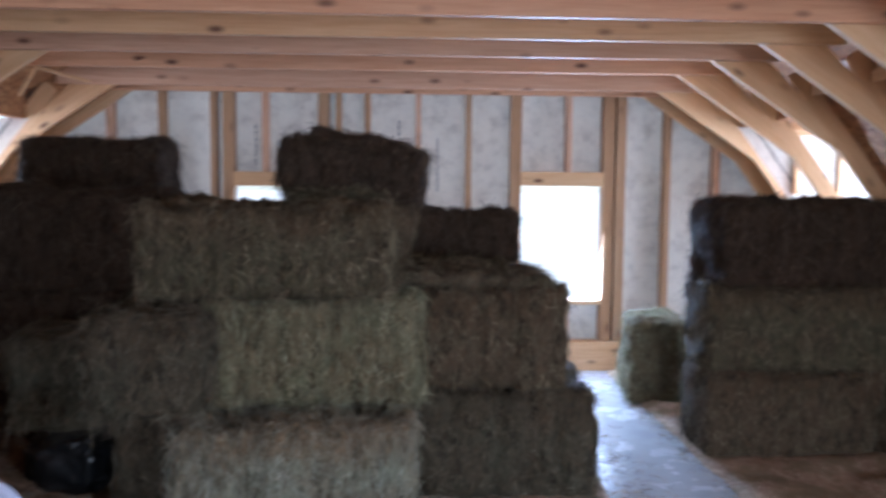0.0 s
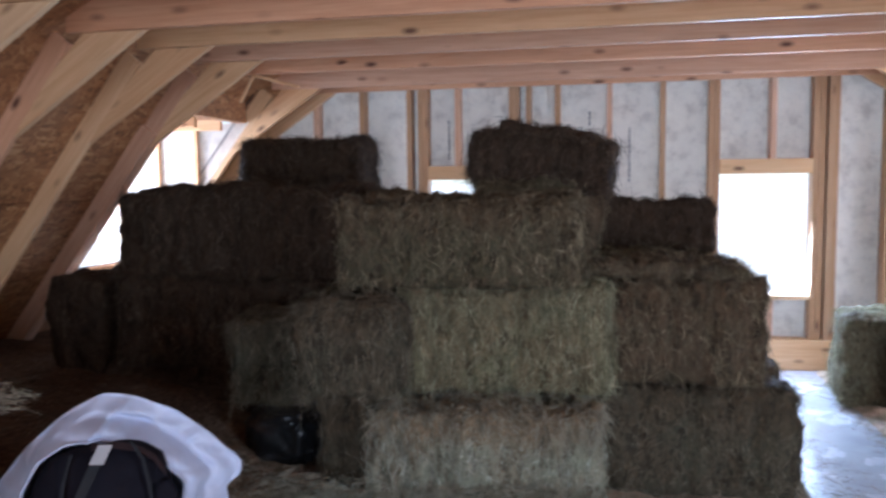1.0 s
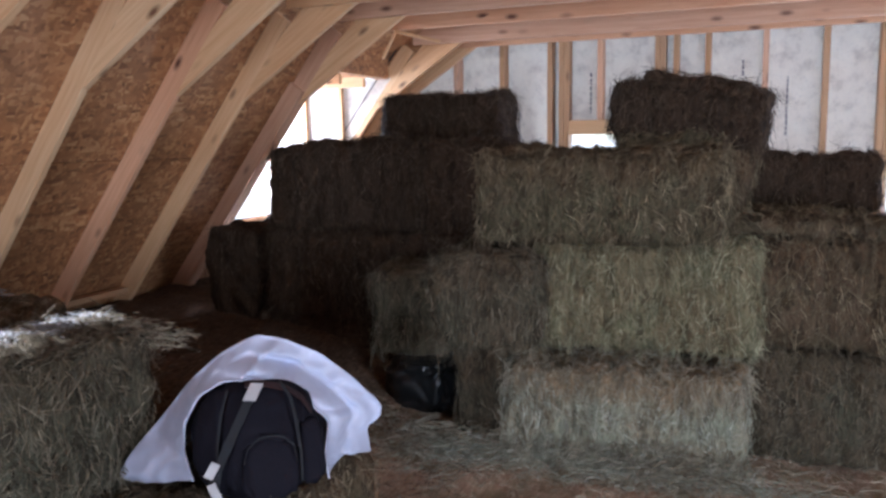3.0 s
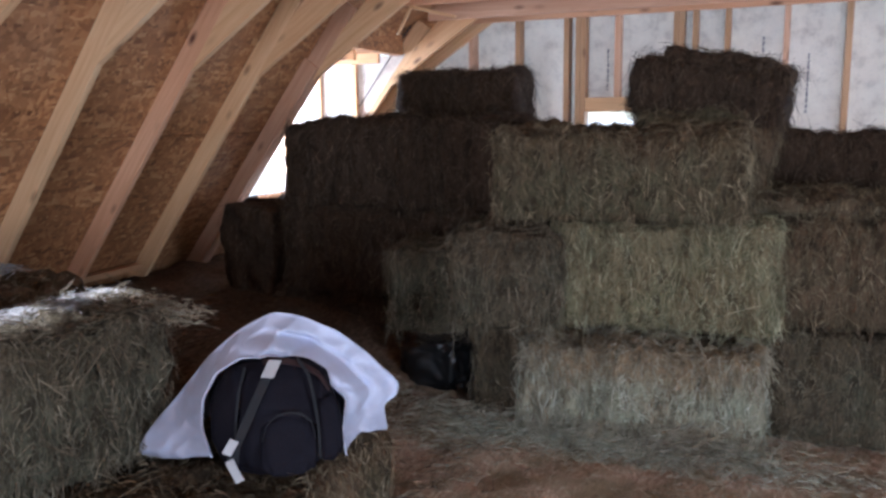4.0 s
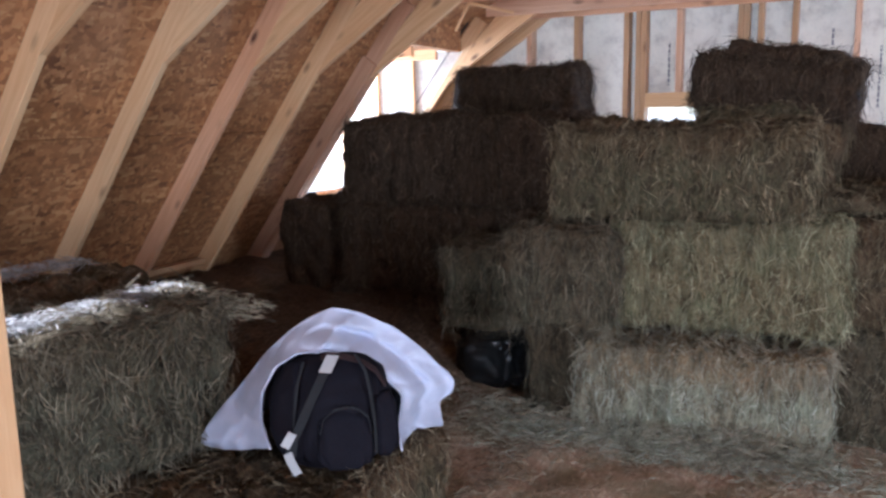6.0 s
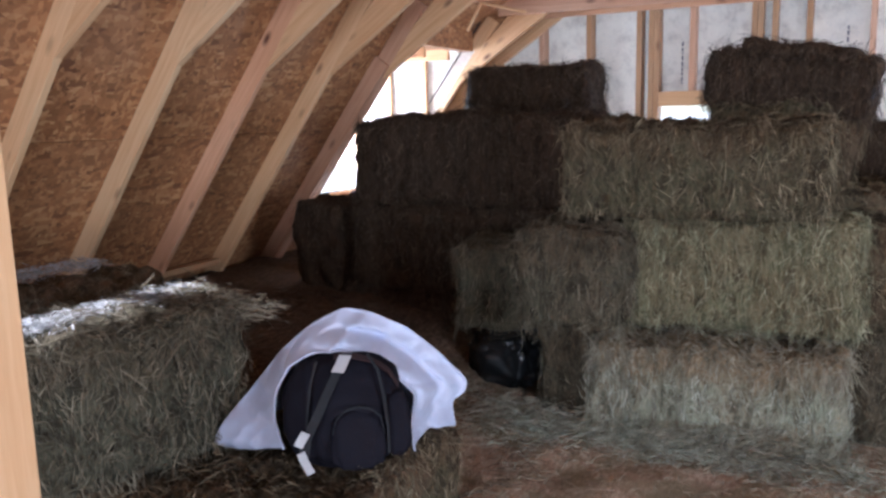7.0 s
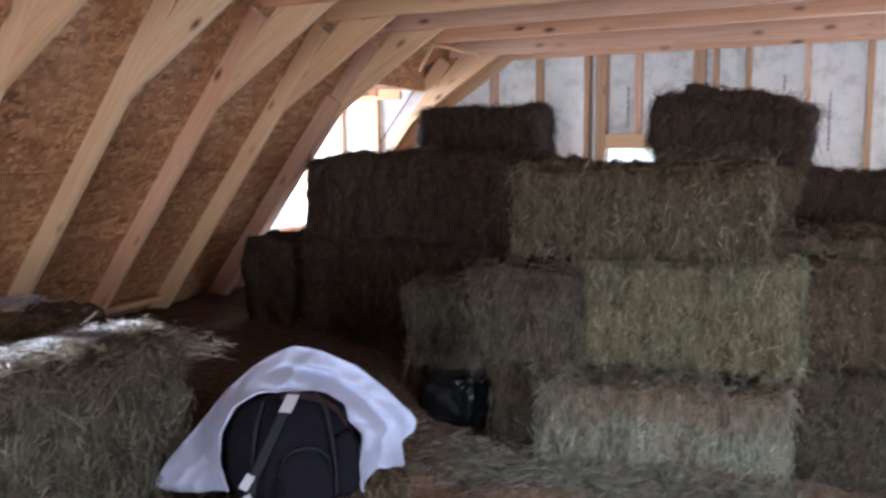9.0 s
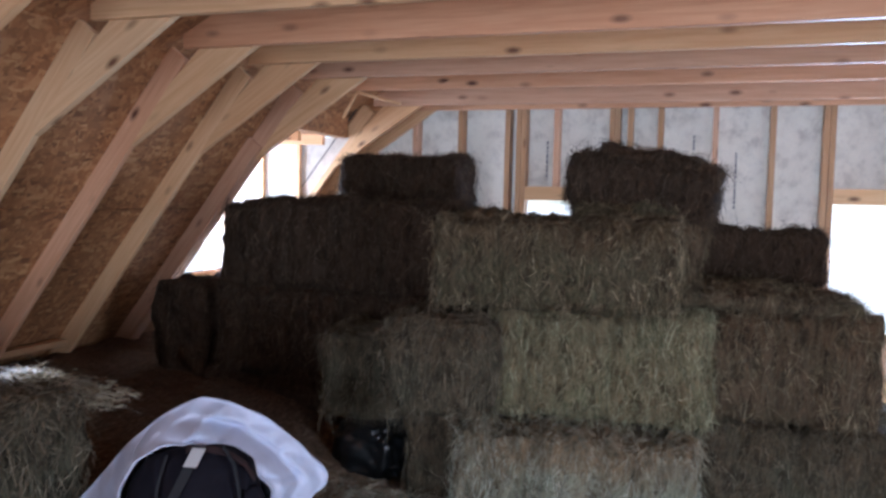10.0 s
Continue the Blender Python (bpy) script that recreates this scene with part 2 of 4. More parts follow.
def wrap_material():
    """White sheet between the studs, mottled and faintly wrinkled, through which daylight shows."""
    m, n, b = mat("white_wall_sheet")
    v = mapped(n)
    blot = noise_tex(n, v, 9, 5, 0.7)
    fine = noise_tex(n, v, 60, 3, 0.6)
    col = ramp(n, blot, [(0.3, (0.60, 0.56, 0.51)), (0.5, (0.82, 0.78, 0.715)), (0.7, (0.88, 0.84, 0.77))])
    col = mix(n, ramp(n, fine, [(0.28, (0.4, 0.4, 0.4)), (0.4, (0, 0, 0))]), col, (0.42, 0.43, 0.46))
    n.links.new(col, b.inputs["Base Color"])
    b.inputs["Roughness"].default_value = 0.45
    bump(n, blot, 0.25, 0.02, b)
    tr = n.nodes.new("ShaderNodeBsdfTranslucent")
    n.links.new(col, tr.inputs["Color"])
    both = n.nodes.new("ShaderNodeMixShader")
    both.inputs[0].default_value = 0.42
    n.links.new(b.outputs[0], both.inputs[1])
    n.links.new(tr.outputs[0], both.inputs[2])
    n.links.new(both.outputs[0], n.nodes["Material Output"].inputs["Surface"])
    return m


WRAP = wrap_material()


def floor_material():
    m, n, b = mat("dusty_board_floor")
    v = mapped(n)
    big = noise_tex(n, v, 3, 5)
    fine = noise_tex(n, v, 40, 4, 0.7)
    col = ramp(n, big, [(0.3, (0.42, 0.42, 0.43)), (0.6, (0.54, 0.53, 0.54))])
    col = mix(n, ramp(n, fine, [(0.55, (0, 0, 0)), (0.75, (0.5, 0.5, 0.5))]), col, (0.30, 0.23, 0.17))
    n.links.new(col, b.inputs["Base Color"])
    n.links.new(ramp(n, big, [(0.3, (0.18, 0.18, 0.18)), (0.7, (0.32, 0.32, 0.32))]), b.inputs["Roughness"])
    b.inputs["Specular IOR Level"].default_value = 0.8
    bump(n, fine, 0.2, 0.004, b)
    return m


FLOOR = floor_material()


def plain(name, color, rough=0.7, metal=0.0, scale=30, vary=0.25, strength=0.2):
    m, n, b = mat(name)
    t = noise_tex(n, mapped(n), scale, 4)
    n.links.new(ramp(n, t, [(0.3, tuple(c * (1 - vary) for c in color)), (0.7, tuple(min(1, c * (1 + vary)) for c in color))]), b.inputs["Base Color"])
    b.inputs["Roughness"].default_value, b.inputs["Metallic"].default_value = rough, metal
    bump(n, t, strength, 0.004, b)
    return m


SACK = plain("white_feed_sack", (0.48, 0.51, 0.64), 0.42, 0, 5, 0.16, 0.12)
LINING = plain("dark_red_cloth", (0.018, 0.006, 0.007), 0.8, 0, 90, 0.3, 0.2)
PACK = plain("dark_nylon", (0.008, 0.007, 0.011), 0.8, 0, 220, 0.3, 0.3)
PACK.node_tree.nodes["Principled BSDF"].inputs["Specular IOR Level"].default_value = 0.12
STRAP = plain("black_webbing", (0.007, 0.007, 0.009), 0.85, 0, 150, 0.3, 0.3)
TAG = plain("white_label", (0.36, 0.35, 0.35), 0.5, 0, 20, 0.06, 0.05)
PLASTIC = plain("black_plastic_film", (0.008, 0.009, 0.010), 0.32, 0, 12, 0.3, 0.6)
ROOFING = plain("dark_roofing", (0.06, 0.06, 0.06), 0.9)
GROUND = plain("dry_ground", (0.42, 0.40, 0.34), 0.9, 0, 0.6, 0.25, 0.4)


# ---- mesh helpers ----
def mesh_object(name, bm, material, smooth=False):
    me = bpy.data.meshes.new(name)
    bm.normal_update()
    bm.to_mesh(me)
    bm.free()
    me.materials.append(material)
    if smooth:
        for f in me.polygons:
            f.use_smooth = True
    return new(name, me)


def part(name, bm, material, parent, label="", smooth=False):
    ob = mesh_object(name, bm, material, smooth)
    ob.parent = parent
    if label:
        tagged(ob, label)
    return ob


def beam_bm(length, w, d, bevel=0.003, ends=(0.0, 0.0)):
    """A board along local x from 0 to length, w wide (local y), d deep (local z), its ends cut on a slant."""
    bm = bmesh.new()
    for x, cut in ((0.0, ends[0]), (length, ends[1])):
        for y, z in ((-w / 2, -d / 2), (w / 2, -d / 2), (w / 2, d / 2), (-w / 2, d / 2)):
            bm.verts.new((x + cut * z / d, y, z))
    bm.verts.ensure_lookup_table()
    for f in ((3, 2, 1, 0), (4, 5, 6, 7), (0, 1, 5, 4), (1, 2, 6, 5), (2, 3, 7, 6), (3, 0, 4, 7)):
        bm.faces.new([bm.verts[i] for i in f])
    bmesh.ops.recalc_face_normals(bm, faces=bm.faces)
    if bevel:
        bmesh.ops.bevel(bm, geom=list(bm.edges), offset=bevel, segments=1, affect='EDGES')
    return bm


def along(a, b, up=(0, 0, 1)):
    """The pose with local x from a to b."""
    a, b = Vector(a), Vector(b)
    x = (b - a).normalized()
    y = Vector(up).cross(x).normalized()
    z = x.cross(y)
    m = Matrix((x, y, z)).transposed().to_4x4()
    m.translation = a
    return m


def board(name, a, b, w, d, material, parent, up=(0, 0, 1), label="", ends=(0.0, 0.0)):
    ob = part(name, beam_bm((Vector(b) - Vector(a)).length, w, d, 0.003, ends), material, parent, label)
    ob.matrix_local = along(a, b, up)
    return ob


def box_bm(x0, x1, y0, y1, z0, z1, bevel=0.0):
    bm = bmesh.new()
    bmesh.ops.create_cube(bm, size=1.0)
    for v in bm.verts:
        v.co = Vector(((x0 + x1) / 2 + v.co.x * (x1 - x0), (y0 + y1) / 2 + v.co.y * (y1 - y0), (z0 + z1) / 2 + v.co.z * (z1 - z0)))
    if bevel:
        bmesh.ops.bevel(bm, geom=list(bm.edges), offset=bevel, segments=1, affect='EDGES')
    return bm


def empty(name, at=(0, 0, 0)):
    ob = new(name)
    ob.location = at
    return ob


# ---- ground, floor ----
tagged(mesh_object("ground", box_bm(-2500, 2500, -2500, 2500, -3.2, -3.0), GROUND), "pale dry ground outside the barn", "ground", kind="structure")
floor = tagged(mesh_object("floor", box_bm(-4.7, 4.4, REAR_Y, GABLE_Y + 0.1, -0.2, FLOOR_Z), FLOOR), "dusty board loft floor strewn with chaff", "floor", kind="structure")

# ---- roof frames ----
KNEE_X, KNEE_Z = 2.78, 1.72       # inner tip of the brace, from the ridge line
SLOPE = math.atan(1.30)           # lower rafters
RD = 0.115                         # depth of rafters
DORMER = (4.84, 6.00)


def lower_point(side, z, off):
    """A point on the lower slope at height z along its inner edge, moved outward by off."""
    x = KNEE_X + (KNEE_Z - z) / 1.30
    return Vector((XC + side * (x + off * math.sin(SLOPE)), 0, z + off * math.cos(SLOPE)))


TIE_RISE = {2: 0.02, 3: 0.035, 4: 0.037}   # how much single ties sit higher


def roof_frame(y):
    e = tagged(empty("roof_frame", (XC, y, 0)), "gambrel roof frame of planed pine boards", "roof frame", "roof frames")
    rnd = random.Random(int(y * 1000))
    shift = Vector((-XC, 0, 0))
    k = round((y - 2.97) / STEP)
    woods = {"pale": WOOD, "red": WOOD_RED, "pink": WOOD_PINK}
    for side in (-1, 1):
        material = woods[FRAME_WOOD.get(k, "pale")] if side < 0 else WOOD
        if side < 0 and 5.2 < y < 5.6:
            continue
        board("rafter", lower_point(side, 0.0, RD / 2) + shift, lower_point(side, 2.17, RD / 2) + shift, 0.038, RD, material, e)
        if side < 0 and 4.7 < y < 4.9:   # trimmers doubled beside the dormer
            for dy in (-0.040, 0.040):
                board("trimmer", lower_point(side, 0.0, RD / 2) + shift + Vector((0, dy, 0)), lower_point(side, 1.80, RD / 2) + shift + Vector((0, dy, 0)), 0.038, RD, material, e)
        # knee brace butted against the rafter's inner edge, its top corner cut off, up to the tie
        outline = [(0.0, 0.0), (1.15, 0.76), (1.15, 1.0), (0.50, 0.572), (0.25, 0.325)]
        lie = along((side * KNEE_X, 0, KNEE_Z), (side * (KNEE_X - 1.15), 0, KNEE_Z + 0.76))
        bm = bmesh.new()
        vs = [bm.verts.new(lie.inverted() @ Vector((side * (KNEE_X - dx), dy, KNEE_Z + dz))) for dy in (-0.019, 0.019) for dx, dz in outline]
        bm.faces.new(vs[:5])
        bm.faces.new(vs[:4:-1])
        for q in range(5):
            bm.faces.new((vs[q], vs[q + 5], vs[(q + 1) % 5 + 5], vs[(q + 1) % 5]))
        bmesh.ops.recalc_face_normals(bm, faces=bm.faces)
        part("brace", bm, WOOD, e).matrix_local = lie
    z = JOIST_Z + TIE_RISE.get(k, 0.0)
    board("ceiling_tie", (-2.42, -0.040, z + 0.117), (2.42, -0.040, z + 0.117), 0.038, 0.235, woods[TIE_WOOD.get(k, "red" if rnd.random() < 0.5 else "pale")], e)
    return e


for y in FRAMES + [6.36]:
    roof_frame(y)


# ---- roof deck, knee purlins ----
SLIT = (1.755, 1.885)
# unseen gap in the east slope, added to let the side fill in
FILL_GAP = (-0.30, 1.00)


def slab(side, y0, y1, z0, z1, off, thick):
    a, b, b2, a2 = (lower_point(side, z, o) for z, o in ((z0, off), (z1, off), (z1, off + thick), (z0, off + thick)))
    bm = bmesh.new()
    vs = [bm.verts.new((p.x - XC, y, p.z)) for y in (y0, y1) for p in (a, b, b2, a2)]
    for f in ((0, 1, 2, 3), (7, 6, 5, 4), (0, 4, 5, 1), (1, 5, 6, 2), (2, 6, 7, 3), (3, 7, 4, 0)):
        bm.faces.new([vs[i] for i in f])
    bmesh.ops.recalc_face_normals(bm, faces=bm.faces)
    return bm


def deck_panels(side):
    """Lower slope: strand board sheets outside the rafters, leaving the dormer open."""
    roof = tagged(empty("roof_slope_west" if side < 0 else "roof_slope_east", (XC, 0, 0)), "unpainted strand board roof sheathing between rafters", "roof", kind="structure")
    rows = [(-0.25, 1.295), (1.302, 2.14)]
    for r, (z0, z1) in enumerate(rows):
        ys = [REAR_Y - 0.1, -2.52 + 1.22 * r, -0.08 + 1.22 * r, 2.36 + 1.22 * r, DORMER[0]]
        if side < 0 and r == 1:
            ys = [REAR_Y - 0.1, -1.30, 0.25, 1.24, 3.58, DORMER[0]]
        if side > 0:
            ys = [REAR_Y - 0.1, -2.52 + 1.22 * r, FILL_GAP[0], None, FILL_GAP[1], 2.36 + 1.22 * r, DORMER[0]]
        spans = [(a, b) for a, b in zip(ys[:-1], ys[1:]) if None not in (a, b)] + ([]) + [(DORMER[1], GABLE_Y + 0.1)]
        for y0, y1 in spans:
            top = z1
            if side < 0 and r == 1 and y1 < 1.5 and y0 > 0.2:
                top = SLIT[0]
                part("sheathing_panel", slab(side, y0, y1, SLIT[1], z1, RD, 0.016), OSB, roof)
            a, b = lower_point(side, z0, RD), lower_point(side, top, RD)
            a2, b2 = lower_point(side, z0, RD + 0.016), lower_point(side, top, RD + 0.016)
            bm = bmesh.new()
            vs = [bm.verts.new((p.x - XC, y, p.z)) for y in (y0 + 0.003, y1 - 0.003) for p in (a, b, b2, a2)]
            for f in ((0, 1, 2, 3), (7, 6, 5, 4), (0, 4, 5, 1), (1, 5, 6, 2), (2, 6, 7, 3), (3, 7, 4, 0)):
                bm.faces.new([vs[i] for i in f])
            bmesh.ops.recalc_face_normals(bm, faces=bm.faces)
            part("sheathing_panel", bm, OSB, roof)
    a, b = lower_point(side, -0.25, RD), lower_point(side, 0.78, RD)
    a2, b2 = lower_point(side, -0.25, RD + 0.016), lower_point(side, 0.78, RD + 0.016)
    bm = bmesh.new()
    vs = [bm.verts.new((p.x - XC, y, p.z)) for y in DORMER for p in (a, b, b2, a2)]
    for f in ((0, 1, 2, 3), (7, 6, 5, 4), (0, 4, 5, 1), (1, 5, 6, 2), (2, 6, 7, 3), (3, 7, 4, 0)):
        bm.faces.new([vs[i] for i in f])
    bmesh.ops.recalc_face_normals(bm, faces=bm.faces)
    part("sheathing_panel", bm, OSB, roof)
    for y in FRAMES[:-1]:
        if side < 0 or 4.5 < y < 5.9:
            continue
        p = lower_point(side, 2.05, RD * 0.45)
        board("blocking", (p.x - XC, y + 0.021, p.z), (p.x - XC, y + STEP - 0.061, p.z), 0.038, 0.065, WOOD, roof)
    if side < 0:   # foot plate pieces nailed between the rafters
        for y, y_next in zip(FRAMES[8:13], FRAMES[9:14]):
            p = lower_point(side, 0.455, RD * 0.42)
            board("foot_block", (p.x - XC, y + 0.021, p.z), (p.x - XC, y_next - 0.062, p.z), 0.085, 0.038, WOOD_SHADED, roof)
    # roofing laid over the sheets
    rests = [(REAR_Y - 0.1, 0.25, -0.25, 2.18), (1.24, DORMER[0], -0.25, 2.18), (DORMER[0], DORMER[1], -0.25, 0.78), (DORMER[1], GABLE_Y + 0.1, -0.25, 2.18)]
    rests += [(0.25, 1.24, -0.25, SLIT[0]), (0.25, 1.24, SLIT[1], 2.18)] if side < 0 else [(FILL_GAP[1], 1.24, -0.25, 2.18)]
    if side > 0:
        rests[0] = (REAR_Y - 0.1, FILL_GAP[0], -0.25, 2.18)
    for y0, y1, z0, z1 in rests:
        part("roofing", slab(side, y0, y1, z0, z1, RD + 0.018, 0.012), ROOFING, roof, "dark roofing felt")
    # upper slope
    k = lower_point(side, 2.10, RD + 0.0)
    bm = bmesh.new()
    top_x, top_z = 0.0, k.z + abs(k.x - XC) * 0.55
    vs = [bm.verts.new((x, y, z + dz)) for y in (REAR_Y - 0.1, GABLE_Y + 0.1) for x, z, dz in ((k.x - XC + side * 0.15, k.z - 0.05, 0), (top_x, top_z, 0), (top_x, top_z, 0.018), (k.x - XC + side * 0.15, k.z - 0.05, 0.018))]
    for f in ((0, 1, 2, 3), (7, 6, 5, 4), (0, 4, 5, 1), (1, 5, 6, 2), (2, 6, 7, 3), (3, 7, 4, 0)):
        bm.faces.new([vs[i] for i in f])
    bmesh.ops.recalc_face_normals(bm, faces=bm.faces)
    part("upper_deck", bm, OSB, roof)
    return roof


for s in (-1, 1):
    deck_panels(s)


def dormer(side):
    """Window dormer in the lower slope: white-sheeted cheeks on studs, a wide open window, a flat roof."""
    e = tagged(empty("dormer_west" if side < 0 else "dormer_east", (XC, 0, 0)), "roof dormer with white sheeted cheeks and bright window", "dormer", kind="structure")
    y0, y1 = DORMER
    xi, xo = 2.35, 4.05
    for y, sgn in ((y0 - 0.02, -1), (y1, 1)):
        lo, hi = lower_point(side, 0.74, RD * 0.6), lower_point(side, 1.97, RD * 0.6)
        bm = bmesh.new()
        pts = [(lo.x - XC, 0.74), (side * xo, 0.74), (side * xo, 1.97), (hi.x - XC, 1.97)]
        vs = [bm.verts.new((x, y + sgn * d, z)) for d in (0.0, 0.012) for x, z in pts]
        for f in ((0, 1, 2, 3), (7, 6, 5, 4), (0, 4, 5, 1), (1, 5, 6, 2), (2, 6, 7, 3), (3, 7, 4, 0)):
            bm.faces.new([vs[k] for k in f])
        bmesh.ops.recalc_face_normals(bm, faces=bm.faces)
        part("cheek", bm, WRAP, e)
        for x in (3.10, 3.45, 3.80):
            z0 = max(0.86, KNEE_Z - (x - KNEE_X - 0.12) * 1.30)
            board("cheek_stud", (side * x, y - sgn * 0.02, z0), (side * x, y - sgn * 0.02, 1.97), 0.038, 0.038, WOOD, e, (0, 1, 0))
    board("header", (side * xo, y0, 1.93), (side * xo, y1, 1.93), 0.06, 0.10, WOOD, e)
    board("sill", (side * xo, y0, 0.76), (side * xo, y1, 0.76), 0.12, 0.038, WOOD, e)
    part("dormer_roof", box_bm(min(side * 2.75, side * 4.15), max(side * 2.75, side * 4.15), y0 - 0.05, y1 + 0.05, 1.985, 2.003), OSB, e)
    part("fascia", box_bm(min(side * 2.66, side * 2.76), max(side * 2.66, side * 2.76), y0 - 0.05, y1 + 0.3, 1.965, 2.20), OSB, e)
    for y in (y0 + 0.2, y0 + 0.6, y0 + 1.0):
        board("dormer_rafter", (side * 2.80, y, 1.94), (side * 4.0, y, 1.94), 0.038, 0.085, WOOD, e)
    part("dormer_apron", box_bm(min(side * 3.2, side * xo), max(side * 3.2, side * xo), y0, y1, 0.70, 0.72), WRAP, e)
    return e


for s in (-1, 1):
    dormer(s)

# ---- gable wall ahead ----
gable = tagged(empty("wall_north", (0, GABLE_Y, 0)), "gable stud wall with white sheets between pine studs", "wall", kind="structure")
WIN = (0.88, 1.55, 0.58, 1.51)     # right window opening
WIL = (-1.42, -0.75, 0.58, 1.49)   # left window opening
SX = -0.765                        # a stud of the regular row
SP = 0.4064


def roof_height(x):
    """Height of the deck over x."""
    d = abs(x - XC)
    lower = KNEE_Z + (KNEE_X - d) * 1.30 + RD / math.cos(SLOPE)
    k = lower_point(1, 2.10, RD)
    upper = k.z + (k.x - XC - d) * 0.55
    return min(lower, upper)


def stud(x, z0, z1, w=0.038, material=WOOD_SHADED):
    return board("stud", (x, 0, z0), (x, 0, z1), w, 0.13, material, gable, (0, 1, 0))


stud_xs = [SX + SP * k for k in range(-8, 12)]
for i, x in enumerate(stud_xs):
    top = roof_height(x) - 0.05
    if top < 0.3 or min(abs(x - e) for w in (WIN, WIL) for e in w[:2]) < 0.09:
        continue
    material = WOOD_PINK if i % 3 == 1 else WOOD_SHADED
    spans = [(0.24, top)]
    for w in (WIN, WIL):
        if w[0] + 0.02 < x < w[1] - 0.02:
            spans = [(0.24, w[2] - 0.04), (w[3] + 0.115, top)]
    for z0, z1 in spans:
        stud(x, z0, z1, 0.042, material)
for w in (WIN, WIL):
    for x in (w[0] - 0.021, w[1] + 0.021, w[1] + 0.063, w[0] - 0.063):
        stud(x, 0.24, roof_height(x) - 0.05, 0.040)
    stud(w[1] + 0.16, 0.24, roof_height(w[1] + 0.16) - 0.05, 0.040, WOOD_SHADED)
    board("window_header", (w[0], -0.002, w[3] + 0.057), (w[1], -0.002, w[3] + 0.057), 0.13, 0.113, WOOD, gable)
    board("window_sill", (w[0], -0.002, w[2] - 0.02), (w[1], -0.002, w[2] - 0.02), 0.13, 0.038, WOOD, gable)
board("sole_plank", (-4.2, -0.02, 0.12), (3.9, -0.02, 0.12), 0.14, 0.235, WOOD, gable)

# sheets, one a bay, cut round the windows
cuts = sorted({-4.4, 4.1, *[x for x in stud_xs if -4.4 < x < 4.1], WIN[0], WIN[1], WIL[0], WIL[1]})
for x0, x1 in zip(cuts[:-1], cuts[1:]):
    if x1 - x0 < 0.01:
        continue
    spans = [(0.0, None)]
    for w in (WIN, WIL):
        if w[0] - 0.001 <= x0 and x1 <= w[1] + 0.001:
            spans = [(0.0, w[2]), (w[3], None)]
    for z0, z1 in spans:
        bm = bmesh.new()
        ha, hb = (roof_height(x0), roof_height(x1)) if z1 is None else (z1, z1)
        if max(ha, hb) < z0 + 0.05:
            continue
        mid = (x0 + x1) / 2
        hm = roof_height(mid) if z1 is None else z1
        pts = [(x0, z0), (x1, z0), (x1, max(hb, z0 + 0.01)), (mid, hm), (x0, max(ha, z0 + 0.01))]
        front = [bm.verts.new((x, 0.066, z)) for x, z in pts]
        back = [bm.verts.new((x, 0.080, z)) for x, z in pts]
        bm.faces.new(front)
        bm.faces.new(back[::-1])
        for i in range(5):
            bm.faces.new([front[i], front[(i + 1) % 5], back[(i + 1) % 5], back[i]])
        bmesh.ops.recalc_face_normals(bm, faces=bm.faces)
        part("wall_sheet", bm, WRAP, gable)

# ---- rear gable wall, with the open loading door behind the camera ----
rear = tagged(empty("wall_south", (0, REAR_Y, 0)), "strand board gable wall with an open loading door", "wall", kind="structure")
for x0, x1, z0, z1 in ((-4.6, -0.6, 0, 2.2), (1.8, 4.3, 0, 2.2), (-2.9, 2.6, 2.2, 3.6)):
    part("wall_panel", box_bm(x0, x1, -0.04, 0.0, z0, z1), OSB, rear)


# ---- hay bales ----
def blades_object(name, p, d, length, width, bend, rng, material):
    """Many bent blades of straw in one mesh: narrow tapering strips of two joints each."""
    count = len(p)
    side = np.cross(d, rng.normal(size=(count, 3)))
    side *= (width / np.maximum(1e-6, np.linalg.norm(side, axis=1)))[:, None]
    rows = []
    for t in (0.0, 0.5, 1.0):
        q = p + d * (length * t)[:, None] + bend * (length * t * t)[:, None]
        rows += [q - side * (1 - 0.6 * t), q + side * (1 - 0.6 * t)]
    verts = np.stack(rows, axis=1).reshape(-1, 3)
    quads = (np.arange(count)[:, None] * 6 + np.array([0, 1, 3, 2, 2, 3, 5, 4])[None, :]).reshape(-1)
    me = bpy.data.meshes.new(name)
    me.vertices.add(count * 6)
    me.vertices.foreach_set("co", verts.astype(np.float32).reshape(-1))
    me.loops.add(count * 8)
    me.loops.foreach_set("vertex_index", quads.astype(np.int32))
    me.polygons.add(count * 2)
    me.polygons.foreach_set("loop_start", (np.arange(count * 2) * 4).astype(np.int32))
    me.update(calc_edges=True)
    me.validate()
    me.materials.append(material)
    return new(name, me)


def unit(v):
    return v / np.maximum(1e-6, np.linalg.norm(v, axis=1))[:, None]


